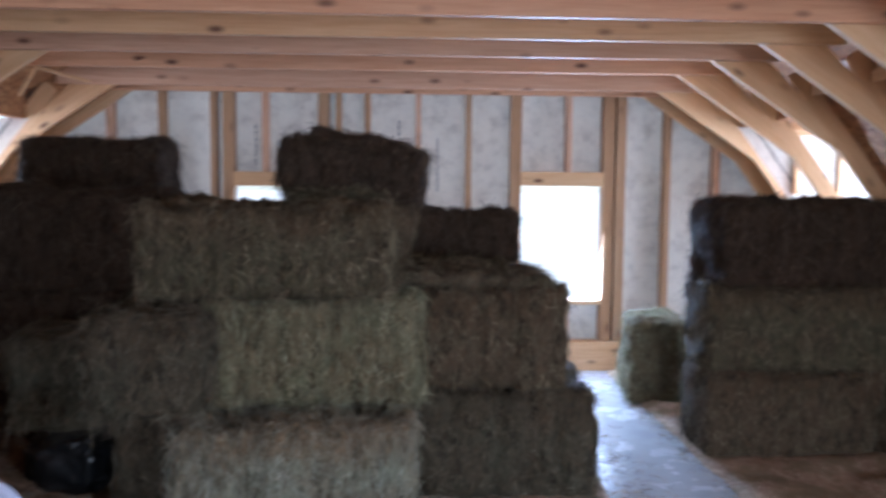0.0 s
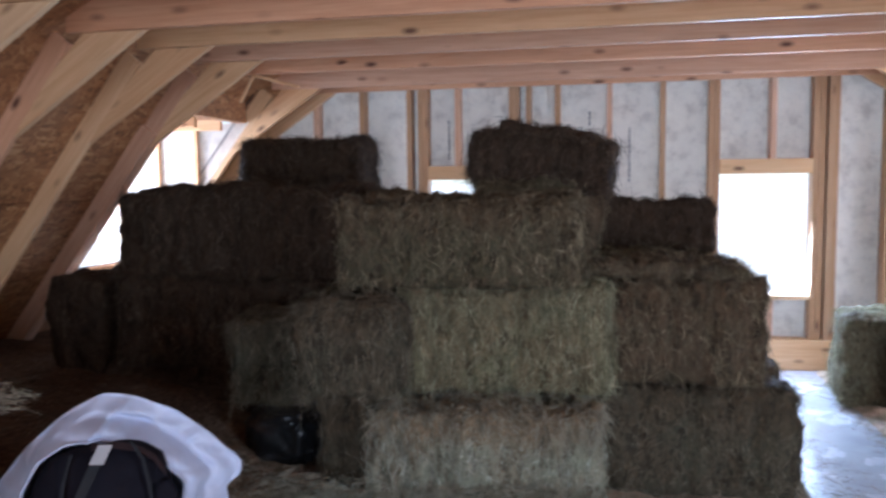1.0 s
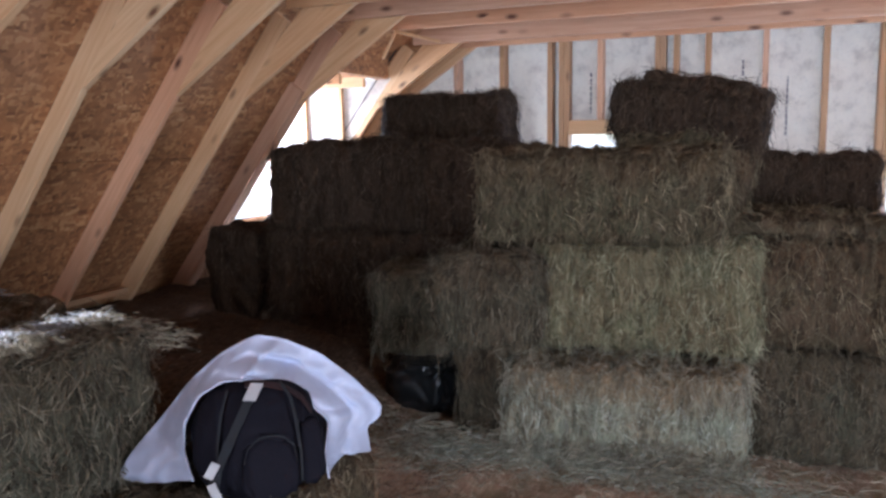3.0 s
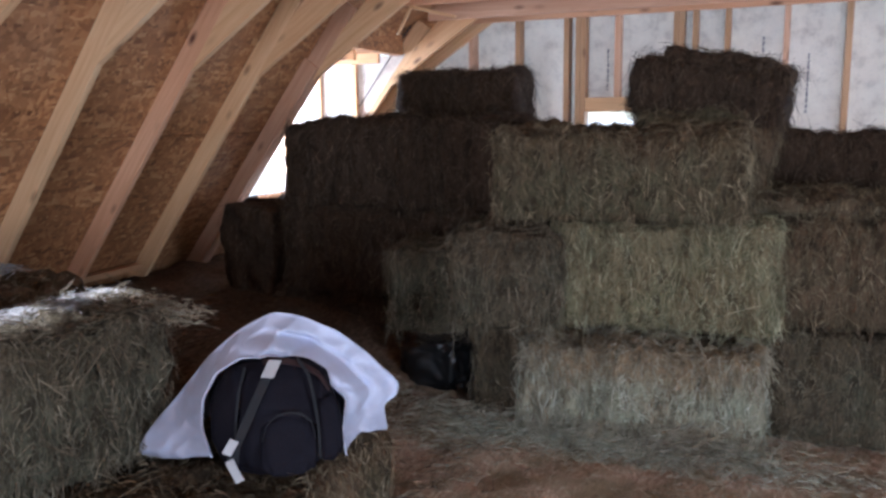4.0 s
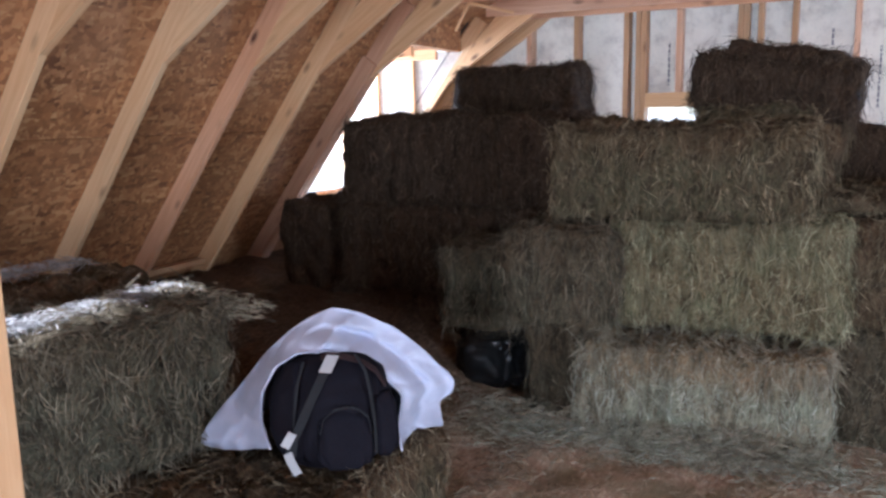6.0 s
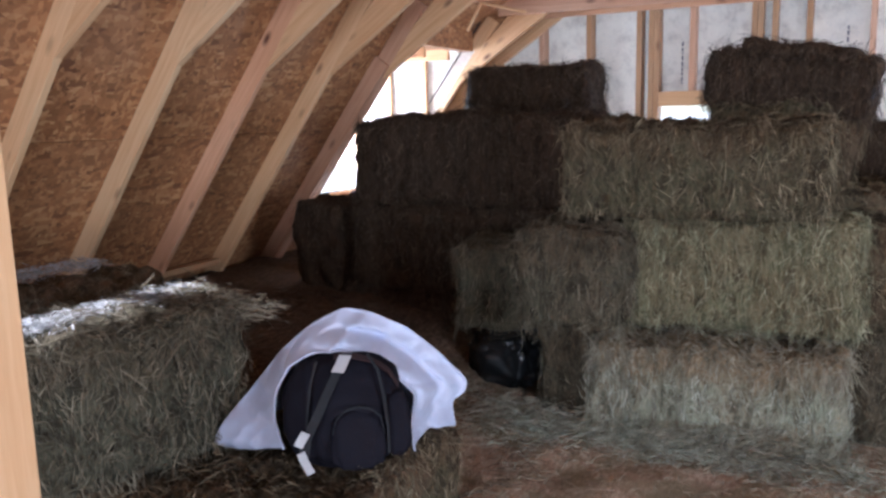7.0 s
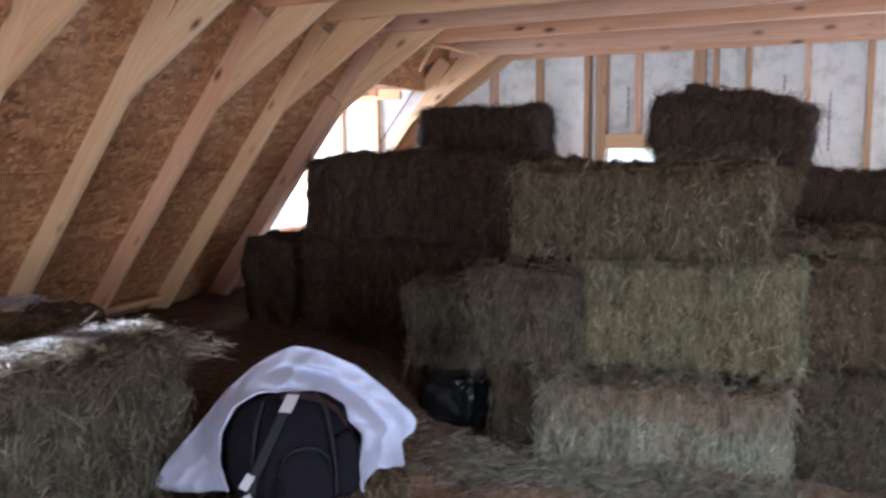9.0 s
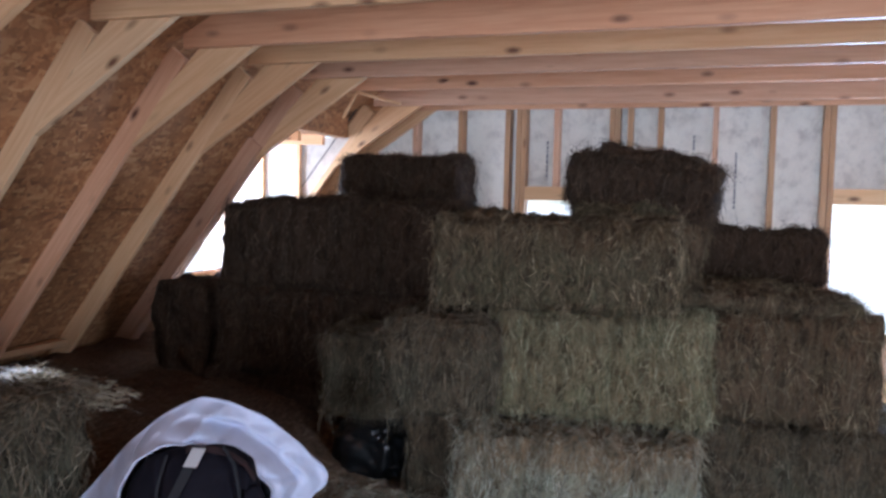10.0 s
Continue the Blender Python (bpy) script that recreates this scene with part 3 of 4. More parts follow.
def bale_body(seed, L, W, H):
    """Pressed block: flakes marked off by furrows across the length, swollen sides, ragged edges."""
    rnd = random.Random(seed)
    nx, ny, nz = int(L / 0.027), max(6, int(W / 0.035)), max(5, int(H / 0.032))
    bm = bmesh.new()
    grid = {}
    furrows = []
    x = -L / 2 + rnd.uniform(0.05, 0.12)
    while x < L / 2 - 0.05:
        furrows.append((x, rnd.uniform(0.012, 0.036), rnd.uniform(-0.08, 0.08)))
        x += rnd.uniform(0.07, 0.15)
    s = Vector((seed * 3.7, seed * 1.3, 0))
    half = Vector((L / 2, W / 2, H / 2))
    soft = min(0.055, H * 0.26)

    def shape(i, j, k):
        if (i, j, k) in grid:
            return grid[i, j, k]
        u = Vector((i / nx * 2 - 1, j / ny * 2 - 1, k / nz * 2 - 1))
        p = Vector((u.x * half.x, u.y * half.y, u.z * half.z))
        r = soft * (1.15 + 0.9 * noise.noise(p * 3.1 + s))
        core = Vector([max(-h + r, min(h - r, c)) for c, h in zip(p, half)])
        out = p - core
        if out.length > 1e-6:
            p = core + out.normalized() * min(out.length, r * 1.05)
        nrm = out.normalized() if out.length > 1e-6 else Vector((0, 0, 1))
        groove = 0.0
        for fx, depth, lean in furrows:
            e = (p.x - fx - lean * p.z) / 0.019
            if abs(e) < 3:
                groove -= depth * math.exp(-e * e)
        flake = noise.noise(Vector((p.x * 9, seed * 2.1, 0.0))) * 0.016
        lump = noise.noise(p * 2.4 + s) * 0.036 + noise.noise(p * 6 + s) * 0.030 + noise.noise(p * 15 + s) * 0.022 + noise.noise(p * 36 + s) * 0.014
        bulge = 0.014 * (1 - u.x * u.x) if abs(u.z) < 0.99 else 0.006
        amount = 0.45 if nrm.z < -0.6 else 1.0
        grid[i, j, k] = bm.verts.new(p + nrm * (groove + flake + lump + bulge) * amount)
        return grid[i, j, k]

    for a in range(nx):
        for b in range(ny):
            bm.faces.new([shape(a, b, 0), shape(a, b + 1, 0), shape(a + 1, b + 1, 0), shape(a + 1, b, 0)])
            bm.faces.new([shape(a, b, nz), shape(a + 1, b, nz), shape(a + 1, b + 1, nz), shape(a, b + 1, nz)])
        for c in range(nz):
            bm.faces.new([shape(a, 0, c), shape(a + 1, 0, c), shape(a + 1, 0, c + 1), shape(a, 0, c + 1)])
            bm.faces.new([shape(a, ny, c), shape(a, ny, c + 1), shape(a + 1, ny, c + 1), shape(a + 1, ny, c)])
    for b in range(ny):
        for c in range(nz):
            bm.faces.new([shape(0, b, c), shape(0, b, c + 1), shape(0, b + 1, c + 1), shape(0, b + 1, c)])
            bm.faces.new([shape(nx, b, c), shape(nx, b + 1, c), shape(nx, b + 1, c + 1), shape(nx, b, c + 1)])
    bm.normal_update()
    return bm


def bale_fuzz(seed, bm, H, yaw, count, loose):
    """Blades lying on the bale, mostly upright on its sides, and a fringe along the edges."""
    rng = np.random.default_rng(seed)
    c = np.array([f.calc_center_median() for f in bm.faces])
    nm = np.array([f.normal for f in bm.faces])
    back = nm[:, 0] * math.sin(radians(yaw)) + nm[:, 1] * math.cos(radians(yaw))
    seen = (nm[:, 2] > -0.6) & (back < 0.6)
    pick = rng.choice(np.flatnonzero(seen), count)
    n = nm[pick]
    p = c[pick] + rng.uniform(-0.018, 0.018, (count, 3)) + n * 0.003
    across = unit(np.cross(n, rng.normal(size=(count, 3))))
    wave = [(rng.normal(0, 34, 3), rng.uniform(0, 6.3)) for _ in range(5)]
    field = sum(np.sin(p @ k + ph) for k, ph in wave)
    lean = 0.42 * field + rng.normal(0, 0.35, count)
    up = np.zeros((count, 3))
    up[:, 2] = rng.choice((-1.0, -1.0, 1.0), count)
    side = unit(np.cross(n, up) + 1e-4)
    upright = up * np.cos(lean)[:, None] + side * np.sin(lean)[:, None]
    stand = (np.abs(n[:, 2]) < 0.6)[:, None]
    d = unit(np.where(stand, upright, across) + n * (rng.uniform(-0.05, loose * 0.6, count) * (1 + 0.5 * (field > 1.2)))[:, None])
    length = rng.choice((0.022, 0.035, 0.05, 0.085), count, p=(0.25, 0.35, 0.27, 0.13)) * rng.uniform(0.7, 1.3, count)
    width = rng.uniform(0.0008, 0.0024, count)
    bend = -n * 0.12 + rng.normal(0, 0.22, (count, 3)) + np.array((0, 0, -0.2))
    rim = np.flatnonzero(seen & (np.abs(c[:, 2]) > 0.33 * H) & (np.abs(nm[:, 2]) < 0.8))
    extra = count // 5
    pick = rng.choice(rim, extra)
    n2 = nm[pick]
    d2 = unit(n2 * rng.uniform(0.1, 0.8, extra)[:, None] + rng.normal(0, 0.5, (extra, 3)) + np.array((0, 0, -0.25)))
    p = np.concatenate((p, c[pick]))
    d = np.concatenate((d, d2))
    length = np.concatenate((length, rng.uniform(0.025, 0.085, extra)))
    width = np.concatenate((width, rng.uniform(0.0008, 0.002, extra)))
    bend = np.concatenate((bend, rng.normal(0, 0.25, (extra, 3)) + np.array((0, 0, -0.55))))
    return p, d, length, width, bend, rng


def hay_bale(x, y, z, L, W, H, yaw, kind="mixed", label="", tilt=(0, 0), blades=900, loose=0.35):
    """A rectangular bale, its base centre at (x, y, z), its length along local x."""
    hay, straw = {"mixed": (HAY, STRAW), "green": (HAY_GREEN, STRAW_GREEN), "dark": (HAY_BROWN_SHADED, STRAW_BROWN_SHADED), "pale": (HAY_PALE, STRAW_PALE), "brown": (HAY_BROWN, STRAW_BROWN)}[kind]
    hay_bale.count += 1
    bm = bale_body(hay_bale.count, L, W, H)
    fuzz = bale_fuzz(hay_bale.count, bm, H, yaw, int(blades * 3.6), loose)
    ob = mesh_object("hay_bale", bm, hay, True)
    ob.matrix_world = pose(x, y, z + H / 2, tilt[0], tilt[1], yaw)
    words = label or {"mixed": "rectangular bale of green and brown hay", "green": "rectangular bale of fresh greenish hay", "dark": "rectangular bale of brown hay, darkened for shade", "pale": "rectangular bale of pale green hay", "brown": "rectangular bale of dull brown hay"}[kind]
    tagged(ob, words, "hay bale", "stacked hay bales")
    stalks = blades_object("straw_fuzz", *fuzz, straw)
    stalks.parent = ob
    tagged(stalks, "stray dry stalks", kind="stuff")
    return ob


hay_bale.count = 0
# front bale and the stack behind it
hay_bale(-0.51, 3.52, 0.0, 1.00, 0.42, 0.46, 4, "pale", "bale of pale hay lying on the floor before the stack", blades=2600, loose=0.6)
hay_bale(-0.52, 3.98, 0.0, 0.98, 0.44, 0.50, 2, "mixed")
hay_bale(-0.46, 3.72, 0.50, 0.98, 0.46, 0.49, 3, "green", "bright green bale in the middle of the stack", blades=2600, loose=0.5)
hay_bale(-0.64, 3.66, 0.99, 1.08, 0.46, 0.40, 2, "mixed", "long brownish green bale on top of the stack", blades=2400, loose=0.5)
hay_bale(-0.60, 4.14, 0.99, 1.20, 0.46, 0.42, 1, "mixed")
hay_bale(-0.50, 4.46, 0.0, 0.98, 0.46, 0.50, 0, "mixed")
hay_bale(-0.50, 4.46, 0.50, 0.98, 0.46, 0.49, 0, "mixed")
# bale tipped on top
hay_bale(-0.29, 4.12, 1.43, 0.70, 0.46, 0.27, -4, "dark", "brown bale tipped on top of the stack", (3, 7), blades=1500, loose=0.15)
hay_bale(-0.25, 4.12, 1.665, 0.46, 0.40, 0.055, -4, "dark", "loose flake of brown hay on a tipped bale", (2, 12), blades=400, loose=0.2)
hay_bale(-0.37, 4.10, 1.392, 0.52, 0.42, 0.075, 2, "mixed", "loose flake of hay beneath a tipped bale", blades=600, loose=0.5)
hay_bale(0.28, 4.06, 1.015, 0.72, 0.70, 0.06, 3, "mixed", "flattened flake of hay lying on the stack", (0, 2), blades=900, loose=0.8)
# end-on bales beside the stack
hay_bale(-1.10, 3.60, 0.52, 0.80, 0.45, 0.43, 92, "brown", "dull brown bale set end-on beside the stack", blades=1800, loose=0.5)
hay_bale(-1.15, 3.86, 0.0, 0.80, 0.36, 0.52, 91, "brown")
hay_bale(-1.56, 3.78, 0.42, 0.80, 0.40, 0.41, 95, "brown", "dull brown bale set end-on beside the stack", blades=1200, loose=0.5)
hay_bale(-1.75, 4.35, 0.0, 0.80, 0.46, 0.42, 90, "dark")
# stack by the dormer, its shade put into the dark hay colour
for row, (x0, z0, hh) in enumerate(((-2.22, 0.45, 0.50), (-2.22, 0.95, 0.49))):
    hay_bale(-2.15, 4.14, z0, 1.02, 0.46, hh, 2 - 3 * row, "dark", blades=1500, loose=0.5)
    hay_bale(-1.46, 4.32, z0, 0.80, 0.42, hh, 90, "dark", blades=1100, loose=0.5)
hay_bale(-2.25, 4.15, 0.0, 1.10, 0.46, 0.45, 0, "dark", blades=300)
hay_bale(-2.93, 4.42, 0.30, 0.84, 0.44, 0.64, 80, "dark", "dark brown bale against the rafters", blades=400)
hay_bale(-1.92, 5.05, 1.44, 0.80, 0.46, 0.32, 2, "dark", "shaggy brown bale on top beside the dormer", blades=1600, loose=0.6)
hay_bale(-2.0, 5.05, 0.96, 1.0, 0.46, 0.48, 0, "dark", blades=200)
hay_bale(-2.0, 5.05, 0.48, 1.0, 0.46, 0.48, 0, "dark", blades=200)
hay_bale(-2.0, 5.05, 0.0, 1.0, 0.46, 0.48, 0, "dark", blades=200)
# stack by the window
hay_bale(0.41, 3.90, 0.0, 0.93, 0.46, 0.52, 0, "brown", blades=1500, loose=0.5)
hay_bale(0.34, 3.92, 0.52, 0.78, 0.46, 0.49, 1, "mixed", blades=1500, loose=0.5)
hay_bale(0.42, 4.38, 0.0, 0.96, 0.46, 0.52, 0, "mixed", blades=500)
hay_bale(0.30, 4.40, 0.52, 0.84, 0.46, 0.49, 0, "mixed", blades=1200, loose=0.7)
hay_bale(0.24, 4.62, 1.06, 0.72, 0.44, 0.31, 1, "dark", "brown bale on top beside the window", blades=900)
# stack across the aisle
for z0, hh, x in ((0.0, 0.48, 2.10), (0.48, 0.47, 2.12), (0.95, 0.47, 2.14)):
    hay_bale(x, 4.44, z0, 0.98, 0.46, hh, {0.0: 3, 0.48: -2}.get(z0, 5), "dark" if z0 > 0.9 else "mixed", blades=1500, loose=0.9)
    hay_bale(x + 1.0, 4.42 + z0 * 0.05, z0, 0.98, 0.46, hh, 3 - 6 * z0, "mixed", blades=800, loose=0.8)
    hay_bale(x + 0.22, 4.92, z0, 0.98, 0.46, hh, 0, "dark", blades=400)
hay_bale(1.74, 5.62, 0.0, 0.60, 0.38, 0.58, 82, "green", "broken bale of pale hay beside the window", blades=900, loose=0.9)
# bales by the post
hay_bale(-1.55, 1.85, 0.0, 0.80, 0.88, 0.41, 0, "mixed", blades=1800, loose=0.5)
hay_bale(-2.06, 1.52, 0.41, 0.95, 0.46, 0.46, 72, "brown", "hay bale beside a bare wooden post", blades=3200, loose=0.8)
hay_bale(-2.66, 1.75, 0.41, 0.95, 0.46, 0.46, 74, "mixed", blades=900)


# ---- loose hay spread along the slope ----
def litter():
    bm = bmesh.new()
    nx, ny = 92, 110
    x0, x1, y0, y1 = -4.05, 3.6, -0.6, 6.3
    vs = []
    for j in range(ny + 1):
        for i in range(nx + 1):
            x, y = x0 + (x1 - x0) * i / nx, y0 + (y1 - y0) * j / ny
            t = max(0.0, min(1.0, (-1.2 - x) / 1.3))
            z = 0.38 * (t * t * (3 - 2 * t)) + 0.02
            z += noise.noise(Vector((x * 4, y * 4, 1.0))) * 0.03 + noise.noise(Vector((x * 13, y * 13, 4.0))) * 0.012
            if 0.95 < x < 1.55 + 0.06 * noise.noise(Vector((y * 3, 2.0, 7.0))):
                z -= 0.10   # swept aisle
            vs.append(bm.verts.new((x, y, z)))
    for j in range(ny):
        for i in range(nx):
            a = j * (nx + 1) + i
            bm.faces.new((vs[a], vs[a + 1], vs[a + nx + 2], vs[a + nx + 1]))
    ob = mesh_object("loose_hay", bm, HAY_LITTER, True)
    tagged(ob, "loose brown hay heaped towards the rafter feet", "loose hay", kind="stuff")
    return ob


litter()

# ---- post ----
post = mesh_object("post", beam_bm(2.6, 0.089, 0.089, 0.004), WOOD)
post.matrix_world = along((-1.345, 0.82, 0.0), (-1.345, 0.82, 2.6), (0, 1, 0))
tagged(post, "bare upright wooden post", "post")


# ---- backpack in a feed sack, lying on a bale ----
def sack_pose(o, facing):
    return pose(*o, 0, 0, facing)


def resampled(points, count):
    """count points evenly along a line through points, its corners a little eased."""
    p = np.array(points)
    run = np.concatenate(([0.0], np.cumsum(np.linalg.norm(np.diff(p, axis=0), axis=1))))
    t = np.linspace(0, run[-1], count)
    q = np.stack([np.interp(t, run, p[:, c]) for c in range(p.shape[1])], axis=1)
    for _ in range(2):
        q[1:-1] = q[1:-1] * 0.5 + (q[:-2] + q[2:]) * 0.25
    return q


def feed_sack():
    """Open sack, mouth towards local -y, hanging in taut folds over what it holds; local x to the right."""
    n = 120
    outer = resampled([(0.27, 0.004), (0.33, 0.035), (0.392, 0.004), (0.378, 0.10), (0.425, 0.125), (0.432, 0.170), (0.380, 0.215), (0.335, 0.275), (0.236, 0.360), (0.13, 0.413),
                       (0.04, 0.438), (-0.076, 0.381), (-0.176, 0.296), (-0.262, 0.19), (-0.355, 0.090), (-0.392, 0.028), (-0.350, 0.004)], n + 1)
    mouth = resampled([(0.232, 0.004), (0.222, 0.075), (0.240, 0.180), (0.182, 0.243), (0.098, 0.303), (0.014, 0.334), (-0.07, 0.330), (-0.139, 0.292), (-0.181, 0.218), (-0.188, 0.138), (-0.176, 0.085), (-0.165, 0.045)], n + 1)
    top = int(np.argmax(outer[:, 1]))
    mid = np.array((0.02, 0.0))
    bm = bmesh.new()
    grid = []
    steps = 26
    for s in range(steps + 1):
        f = s / steps
        ring = []
        for i in range(n + 1):
            a = i / n
            m, o = mouth[i], outer[i]
            # broad folded hem over the right and the top of the mouth
            fold = max(0.0, min(1.0, (0.62 - a) / 0.10)) * max(0.0, min(1.0, (a - 0.10) / 0.12))
            y = -0.015 + 0.135 * f ** 0.9
            hem = math.exp(-((f - 0.20) / 0.15) ** 2)
            y -= 0.028 * fold * hem
            y += 0.030 * fold * math.exp(-((f - 0.48) / 0.10) ** 2)
            y -= 0.020 * (1 - fold) * math.sin(math.pi * f)
            # one sharp crease from the peak, softer ones round it
            y -= 0.060 * math.exp(-abs(i - top + 6 * f) / 2.2) * math.sin(math.pi * min(1, f * 0.9 + 0.1))
            for at, wide, deep in ((0.70, 2.2, 0.022), (0.80, 2.0, 0.020), (0.88, 2.5, 0.025), (0.43, 2.2, 0.014), (0.32, 2.4, 0.018), (0.22, 2.0, 0.020), (0.63, 2.0, 0.012)):
                y += deep * math.exp(-abs(i - at * n + 9 * (f - 0.5)) / wide) * math.sin(math.pi * f) ** 0.7
            p = m + (o - m) * f
            crease = abs(noise.noise(Vector((p[0] * 8, p[1] * 8, 2.0)))) * 0.050 + abs(noise.noise(Vector((p[0] * 19, p[1] * 19, 5.0)))) * 0.020
            y += crease * math.sin(math.pi * f) ** 0.5
            ring.append(bm.verts.new((p[0], y + 0.10 * (p[1] - 0.1) * (1 - f), max(0.003, p[1]))))
        grid.append(ring)
    for k, (grow, y) in enumerate(((0.99, 0.16), (0.95, 0.21), (0.88, 0.27), (0.78, 0.33), (0.64, 0.40), (0.46, 0.46), (0.24, 0.51), (0.08, 0.53))):
        soft = outer.copy()
        for _ in range(6 + 8 * k):
            soft[1:-1] = soft[1:-1] * 0.5 + (soft[:-2] + soft[2:]) * 0.25
        ring = []
        for i in range(n + 1):
            p = mid + (soft[i] - mid) * grow
            w = noise.noise(Vector((p[0] * 7, p[1] * 7, y * 8))) * 0.016
            ring.append(bm.verts.new((p[0] + w, y, max(0.003, p[1] + w))))
        grid.append(ring)
    for a, b in zip(grid[:-1], grid[1:]):
        for i in range(n):
            bm.faces.new((a[i], a[i + 1], b[i + 1], b[i]))
    bm.faces.new(grid[-1])
    bmesh.ops.recalc_face_normals(bm, faces=bm.faces)
    rim = [v.co.copy() for v in grid[0]]
    ob = mesh_object("feed_sack", bm, SACK, True)
    hem = bmesh.new()
    rims = []
    for i, c in enumerate(rim):
        r = 0.0045 + 0.0015 * noise.noise(Vector((i * 0.2, 2, 0)))
        out = Vector((c.x - 0.02, 0, c.z - 0.12)).normalized()
        rims.append([hem.verts.new(c + out * r * math.cos(q) + Vector((0, 1, 0)) * (r * 1.4 * math.sin(q) - 0.003)) for q in (k * math.pi / 4 for k in range(8))])
    for a, b in zip(rims[:-1], rims[1:]):
        for k in range(8):
            hem.faces.new((a[k], b[k], b[(k + 1) % 8], a[(k + 1) % 8]))
    bmesh.ops.recalc_face_normals(hem, faces=hem.faces)
    part("hem", hem, SACK, ob, "rolled sack hem", True)
    mod = ob.modifiers.new("thickness", 'SOLIDIFY')
    mod.thickness = 0.003
    return tagged(ob, "crumpled white woven feed sack on a hay bale", "sack")


def puffed(rx, ry, rz, seed, seg=28, power=0.72, amp=0.012):
    """A soft stuffed body: a squared-off ball with dents."""
    bm = bmesh.new()
    bmesh.ops.create_uvsphere(bm, u_segments=seg * 2, v_segments=seg, radius=1.0)
    for v in bm.verts:
        c = v.co.copy()
        q = Vector([math.copysign(abs(k) ** power, k) for k in c])
        w = 1 + noise.noise(c * 3 + Vector((seed, 0, 0))) * amp * 3 + noise.noise(c * 8 + Vector((seed, 4, 0))) * amp
        v.co = Vector((q.x * rx, q.y * ry, q.z * rz)) * w
    return bm


def strip_bm(points, width, thick, side):
    """A flat strap through points."""
    bm = bmesh.new()
    side = Vector(side).normalized() * width / 2
    rings = []
    pts = [Vector(p) for p in points]
    for i, p in enumerate(pts):
        d = (pts[min(i + 1, len(pts) - 1)] - pts[max(i - 1, 0)]).normalized()
        n = d.cross(side).normalized() * thick / 2
        rings.append([bm.verts.new(p + a * side + b * n) for a, b in ((-1, -1), (1, -1), (1, 1), (-1, 1))])
    for a, b in zip(rings[:-1], rings[1:]):
        for i in range(4):
            bm.faces.new((a[i], a[(i + 1) % 4], b[(i + 1) % 4], b[i]))
    bm.faces.new(rings[0][::-1])
    bm.faces.new(rings[-1])
    bmesh.ops.recalc_face_normals(bm, faces=bm.faces)
    return bm


BAG = (-1.375, 1.892, 0.425)
feed_sack().matrix_world = sack_pose(BAG, 37)

def pack_body():
    """Stuffed soft body, flat-fronted, with a furrow each side of the front panel and sagging wrinkles."""
    bm = puffed(0.186, 0.125, 0.172, 1.0, 40, 0.78, 0.016)
    for v in bm.verts:
        c = v.co
        if c.y < 0:
            front = min(1.0, -c.y / 0.06)
            c.y += front * 0.016 * (math.exp(-((c.x - 0.118) / 0.010) ** 2) + math.exp(-((c.x + 0.095) / 0.010) ** 2))
            c.y += front * 0.010 * abs(noise.noise(Vector((c.x * 16, c.z * 7, 1.0))))
            c.y -= front * 0.012 * max(0.0, math.sin((c.z + 0.05) * 26)) * (0.5 + noise.noise(Vector((c.x * 6, 0, c.z * 9))))
    return bm


pack = mesh_object("backpack", pack_body(), PACK, True)
pack.matrix_world = sack_pose(BAG, 37) @ pose(0.024, -0.004, 0.152, -16, 0, 0)
tagged(pack, "dark navy nylon backpack stuffed in a white sack", "backpack")
part("front_pocket", puffed(0.080, 0.030, 0.085, 3.0, 24, 0.6, 0.035), PACK, pack, "", True).location = (0.030, -0.112, -0.085)
part("side_pocket", puffed(0.040, 0.035, 0.095, 5.0, 18, 0.7, 0.04), PACK, pack, "", True).location = (0.150, -0.085, -0.05)
part("pocket_zip", strip_bm([(-0.042, -0.152, -0.06), (-0.030, -0.156, -0.020), (0.0, -0.158, 0.004), (0.035, -0.158, 0.010), (0.070, -0.156, 0.002), (0.098, -0.152, -0.022), (0.106, -0.146, -0.07)], 0.006, 0.006, (0.2, 0, 1)), STRAP, pack, "black zip")
part("lining", strip_bm([(-0.03, -0.100, 0.158), (0.03, -0.104, 0.156), (0.085, -0.104, 0.140), (0.130, -0.096, 0.108), (0.158, -0.086, 0.065)], 0.020, 0.006, (0, 0.7, 1)), LINING, pack, "dark red lining")
part("strap", strip_bm([(0.008, -0.118, 0.160), (-0.012, -0.132, 0.130), (-0.036, -0.140, 0.085), (-0.065, -0.146, 0.03), (-0.095, -0.148, -0.03), (-0.120, -0.142, -0.075), (-0.128, -0.130, -0.125)], 0.034, 0.006, (1, 0, 0.25)), STRAP, pack, "black webbing strap")
part("label_tag", strip_bm([(0.006, -0.126, 0.160), (-0.020, -0.142, 0.112)], 0.036, 0.003, (1, 0, -0.15)), TAG, pack, "white sewn label")
part("side_seam", strip_bm([(0.070, -0.112, 0.160), (0.098, -0.126, 0.11), (0.110, -0.132, 0.04), (0.118, -0.130, -0.05), (0.118, -0.112, -0.13)], 0.008, 0.007, (1, 0, 0.3)), STRAP, pack)
part("side_seam", strip_bm([(-0.080, -0.108, 0.145), (-0.100, -0.122, 0.08), (-0.112, -0.124, 0.0), (-0.116, -0.118, -0.05)], 0.008, 0.007, (1, 0, 0.3)), STRAP, pack)
part("buckle", strip_bm([(-0.118, -0.156, -0.050), (-0.142, -0.150, -0.088)], 0.026, 0.007, (1, 0, -0.5)), TAG, pack, "pale plastic buckle")
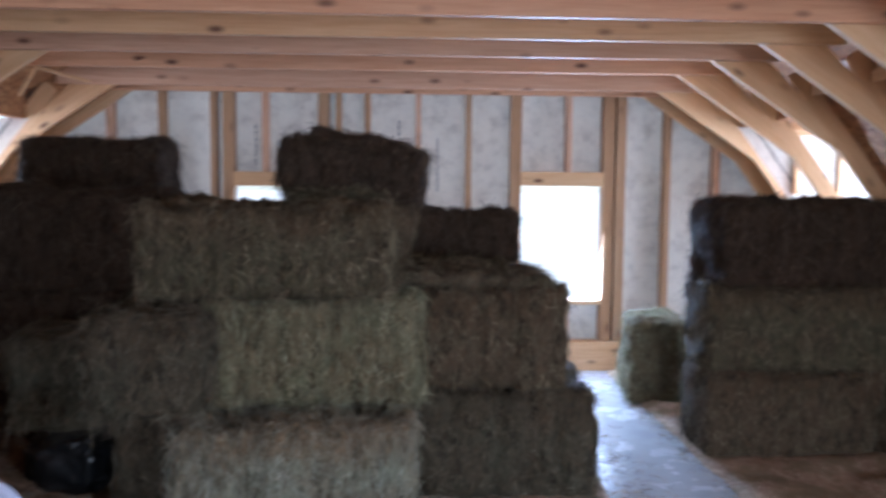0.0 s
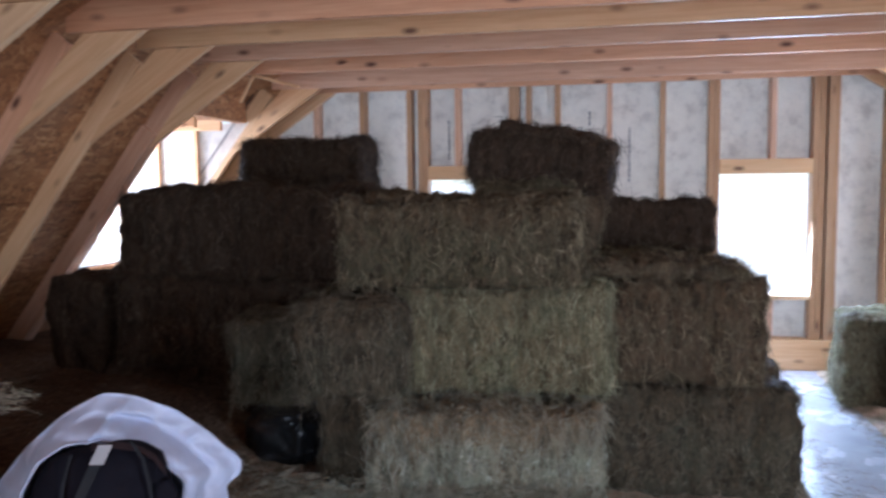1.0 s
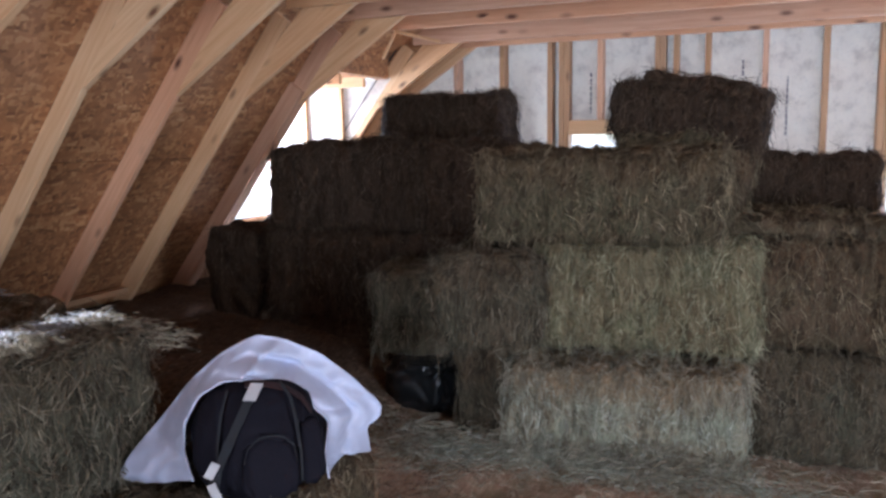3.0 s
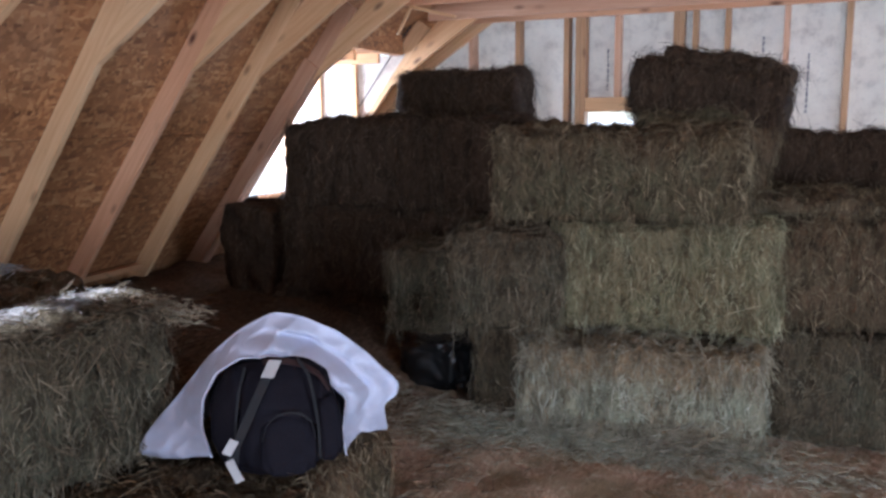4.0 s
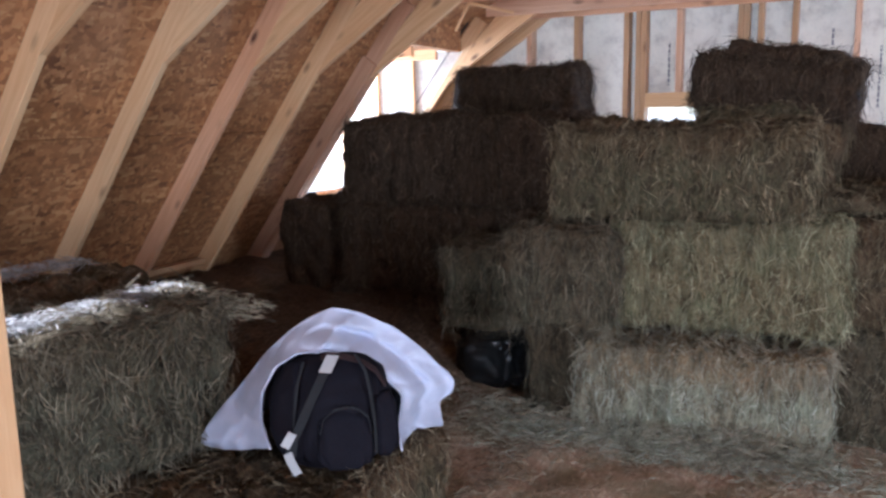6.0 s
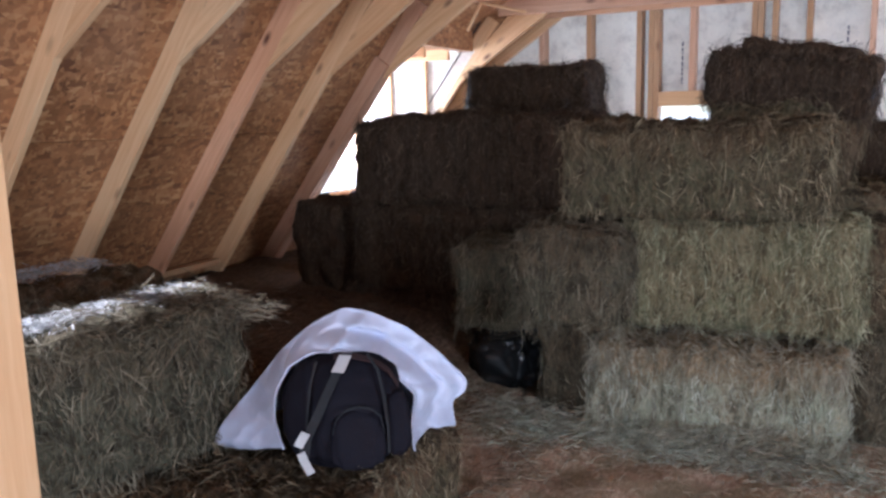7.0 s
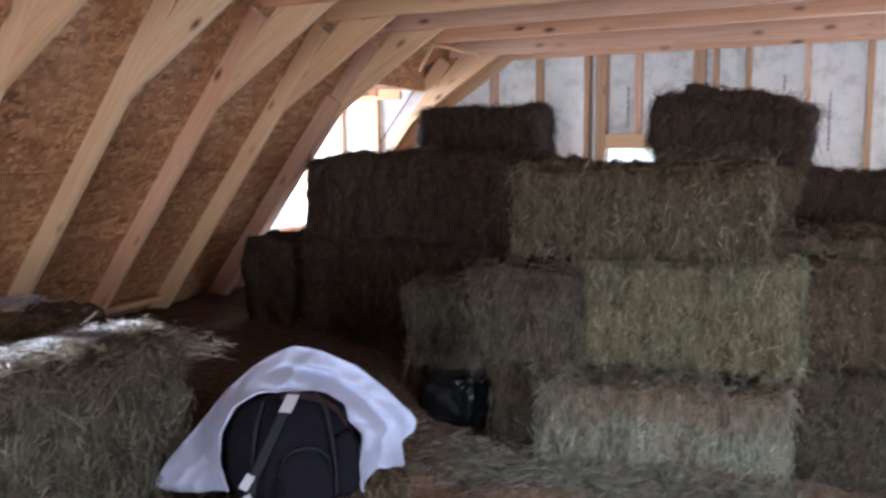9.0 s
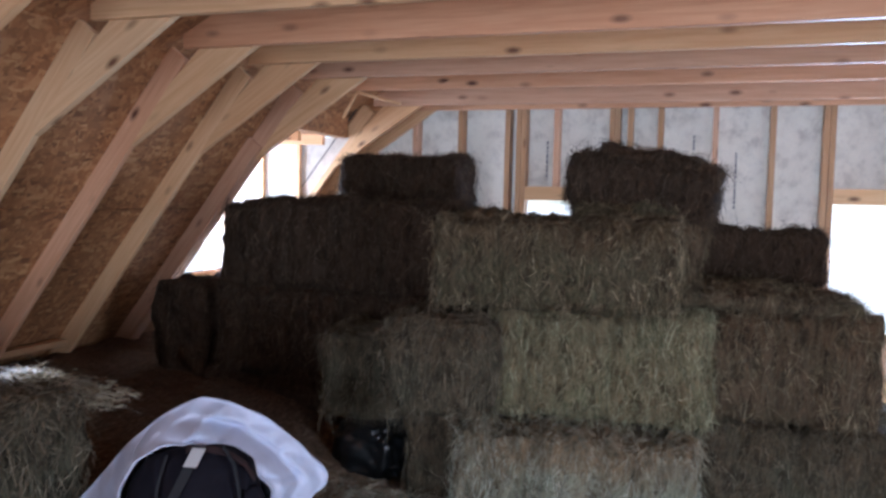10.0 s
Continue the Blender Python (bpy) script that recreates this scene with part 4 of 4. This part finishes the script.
part("label_tag", strip_bm([(-0.135, -0.150, -0.105), (-0.128, -0.146, -0.125), (-0.108, -0.136, -0.168)], 0.024, 0.003, (1, 0, 0.35)), TAG, pack, "white sewn label")

# crumpled black plastic between the bales
film = bmesh.new()
bmesh.ops.create_icosphere(film, subdivisions=5, radius=1.0)
for v in film.verts:
    c = v.co.copy()
    q = Vector([math.copysign(abs(e) ** 0.65, e) for e in c])
    w = 1 + 0.16 * noise.noise(c * 2.2) + 0.16 * abs(noise.noise(c * 5)) - 0.10 * abs(noise.noise(c * 9 + Vector((3, 0, 0)))) + 0.03 * noise.noise(c * 18)
    v.co = Vector((q.x * 0.185 * w, q.y * 0.16 * w, max(-0.145, q.z * 0.150 * w)))
film_ob = mesh_object("plastic_bag", film, PLASTIC, True)
film_ob.location = (-1.575, 3.70, 0.20)
tagged(film_ob, "crumpled shiny black plastic bag between hay bales", "plastic bag")


# ---- stalks strewn over floor and heap ----
def heap_height(x, y):
    t = max(0.0, min(1.0, (-1.2 - x) / 1.3))
    return 0.38 * (t * t * (3 - 2 * t)) + 0.02 + noise.noise(Vector((x * 4, y * 4, 1.0))) * 0.03 + noise.noise(Vector((x * 13, y * 13, 4.0))) * 0.012


def strewn(name, label, category, points, material, seed, lift=0.008, longest=0.10):
    rng = np.random.default_rng(seed)
    count = len(points)
    a = rng.uniform(0, 2 * math.pi, count)
    d = unit(np.stack((np.cos(a), np.sin(a), rng.uniform(-0.1, 0.45, count)), axis=1))
    p = np.array(points) + np.array((0, 0, lift))
    bend = rng.normal(0, 0.2, (count, 3)) + np.array((0, 0, -0.35))
    ob = blades_object(name, p, d, rng.uniform(0.02, longest, count), rng.uniform(0.0008, 0.0021, count), bend, rng, material)
    return tagged(ob, label, category, kind="stuff")


rnd = random.Random(11)
on_floor, on_heap, spilled = [], [], []
for _ in range(16000):
    x, y = rnd.uniform(-1.25, 1.0), rnd.uniform(1.2, 4.2)
    if noise.noise(Vector((x * 2.2, y * 2.2, 8.0))) > rnd.uniform(-0.35, 0.35):
        on_floor.append((x, y, heap_height(x, y)))
for _ in range(7000):
    x, y = rnd.uniform(-3.2, -1.1), rnd.uniform(1.2, 4.4)
    on_heap.append((x, y, heap_height(x, y)))
for _ in range(2600):
    x, y = rnd.gauss(1.05, 0.10), rnd.uniform(3.3, 6.2)
    if rnd.random() < 0.4:
        x = rnd.gauss(1.58, 0.06)
    on_floor.append((x, y, -0.002))
for _ in range(6500):
    x, y = rnd.gauss(-0.50, 0.40), 3.31 - abs(rnd.gauss(0, 0.085))
    spilled.append((x, y, 0.02 + max(0.0, 0.15 - (3.31 - y) * 0.8) * rnd.random()))
for _ in range(2600):     # drift below the end-on bales
    x, y = rnd.gauss(-1.28, 0.20), 3.36 - abs(rnd.gauss(0, 0.20))
    spilled.append((x, y, heap_height(x, y) + max(0.0, 0.10 - (3.36 - y) * 0.5) * rnd.random()))
strewn("strewn_straw", "bleached dry stalks strewn over the floor", "straw", on_floor, STRAW_FLOOR, 1)
strewn("strewn_straw", "stalks on the heap of hay, darkened for shade", "straw", on_heap, STRAW_BROWN_SHADED, 2)
strewn("spilled_hay", "pale hay spilled before the front bale", "loose hay", spilled, STRAW_PALE, 3)
# straw on the bales by the post; the sunlit strip is put into white blades
sunny = []
for _ in range(5200):
    y = rnd.uniform(1.02, 2.0)
    sunny.append((rnd.gauss(-2.07 + 0.06 * (y - 1.5), 0.035), y, 0.875 + rnd.random() * 0.02))
tuft = []
for _ in range(1100):
    a = rnd.random()
    tuft.append((-2.05 + 0.36 * a + rnd.gauss(0, 0.03), 1.93 + rnd.gauss(0, 0.05), 0.85 + rnd.random() * 0.05 - 0.03 * a))
for _ in range(1300):
    sunny.append((rnd.gauss(-2.76, 0.05), rnd.uniform(1.6, 2.18), 0.88 + rnd.random() * 0.03))
strewn("bleached_straw", "straw scattered on top of a bale, whitened for sunlight", "straw", sunny, STRAW_SUNLIT, 4, 0.0, 0.05)
strewn("straw_tuft", "pale straw fraying from the end of a bale", "straw", tuft, STRAW_PALE, 5, 0.0, 0.08)


# ---- small marks and laths ----
INK = plain("grey_print", (0.20, 0.20, 0.23), 0.6, 0, 60, 0.2, 0.05)
for x, z0, z1 in ((0.205, 1.46, 1.89), (-1.265, 1.66, 2.00), (-0.11, 1.91, 2.03)):
    bm = bmesh.new()
    z = z0
    rnd = random.Random(int(x * 1000))
    while z < z1:
        h = rnd.uniform(0.012, 0.04)
        m = box_bm(x - 0.007, x + 0.007, 0.0630, 0.0645, z, min(z1, z + h))
        me = bpy.data.meshes.new("bar")
        m.to_mesh(me)
        m.free()
        bm.from_mesh(me)
        bpy.data.meshes.remove(me)
        z += h + rnd.uniform(0.006, 0.015)
    part("printed_bar", bm, INK, gable, "faded grey print on a sheet")

lath = tagged(empty("lath", (-2.44, 5.30, 2.19)), "pale wooden laths nailed beside the dormer", "lath")
board("strip", (0.0, 0.0, 0.05), (0.34, 0.02, -0.04), 0.02, 0.022, WOOD, lath)
board("strip", (-0.10, 0.0, -0.14), (0.01, 0.0, 0.05), 0.02, 0.018, WOOD, lath)
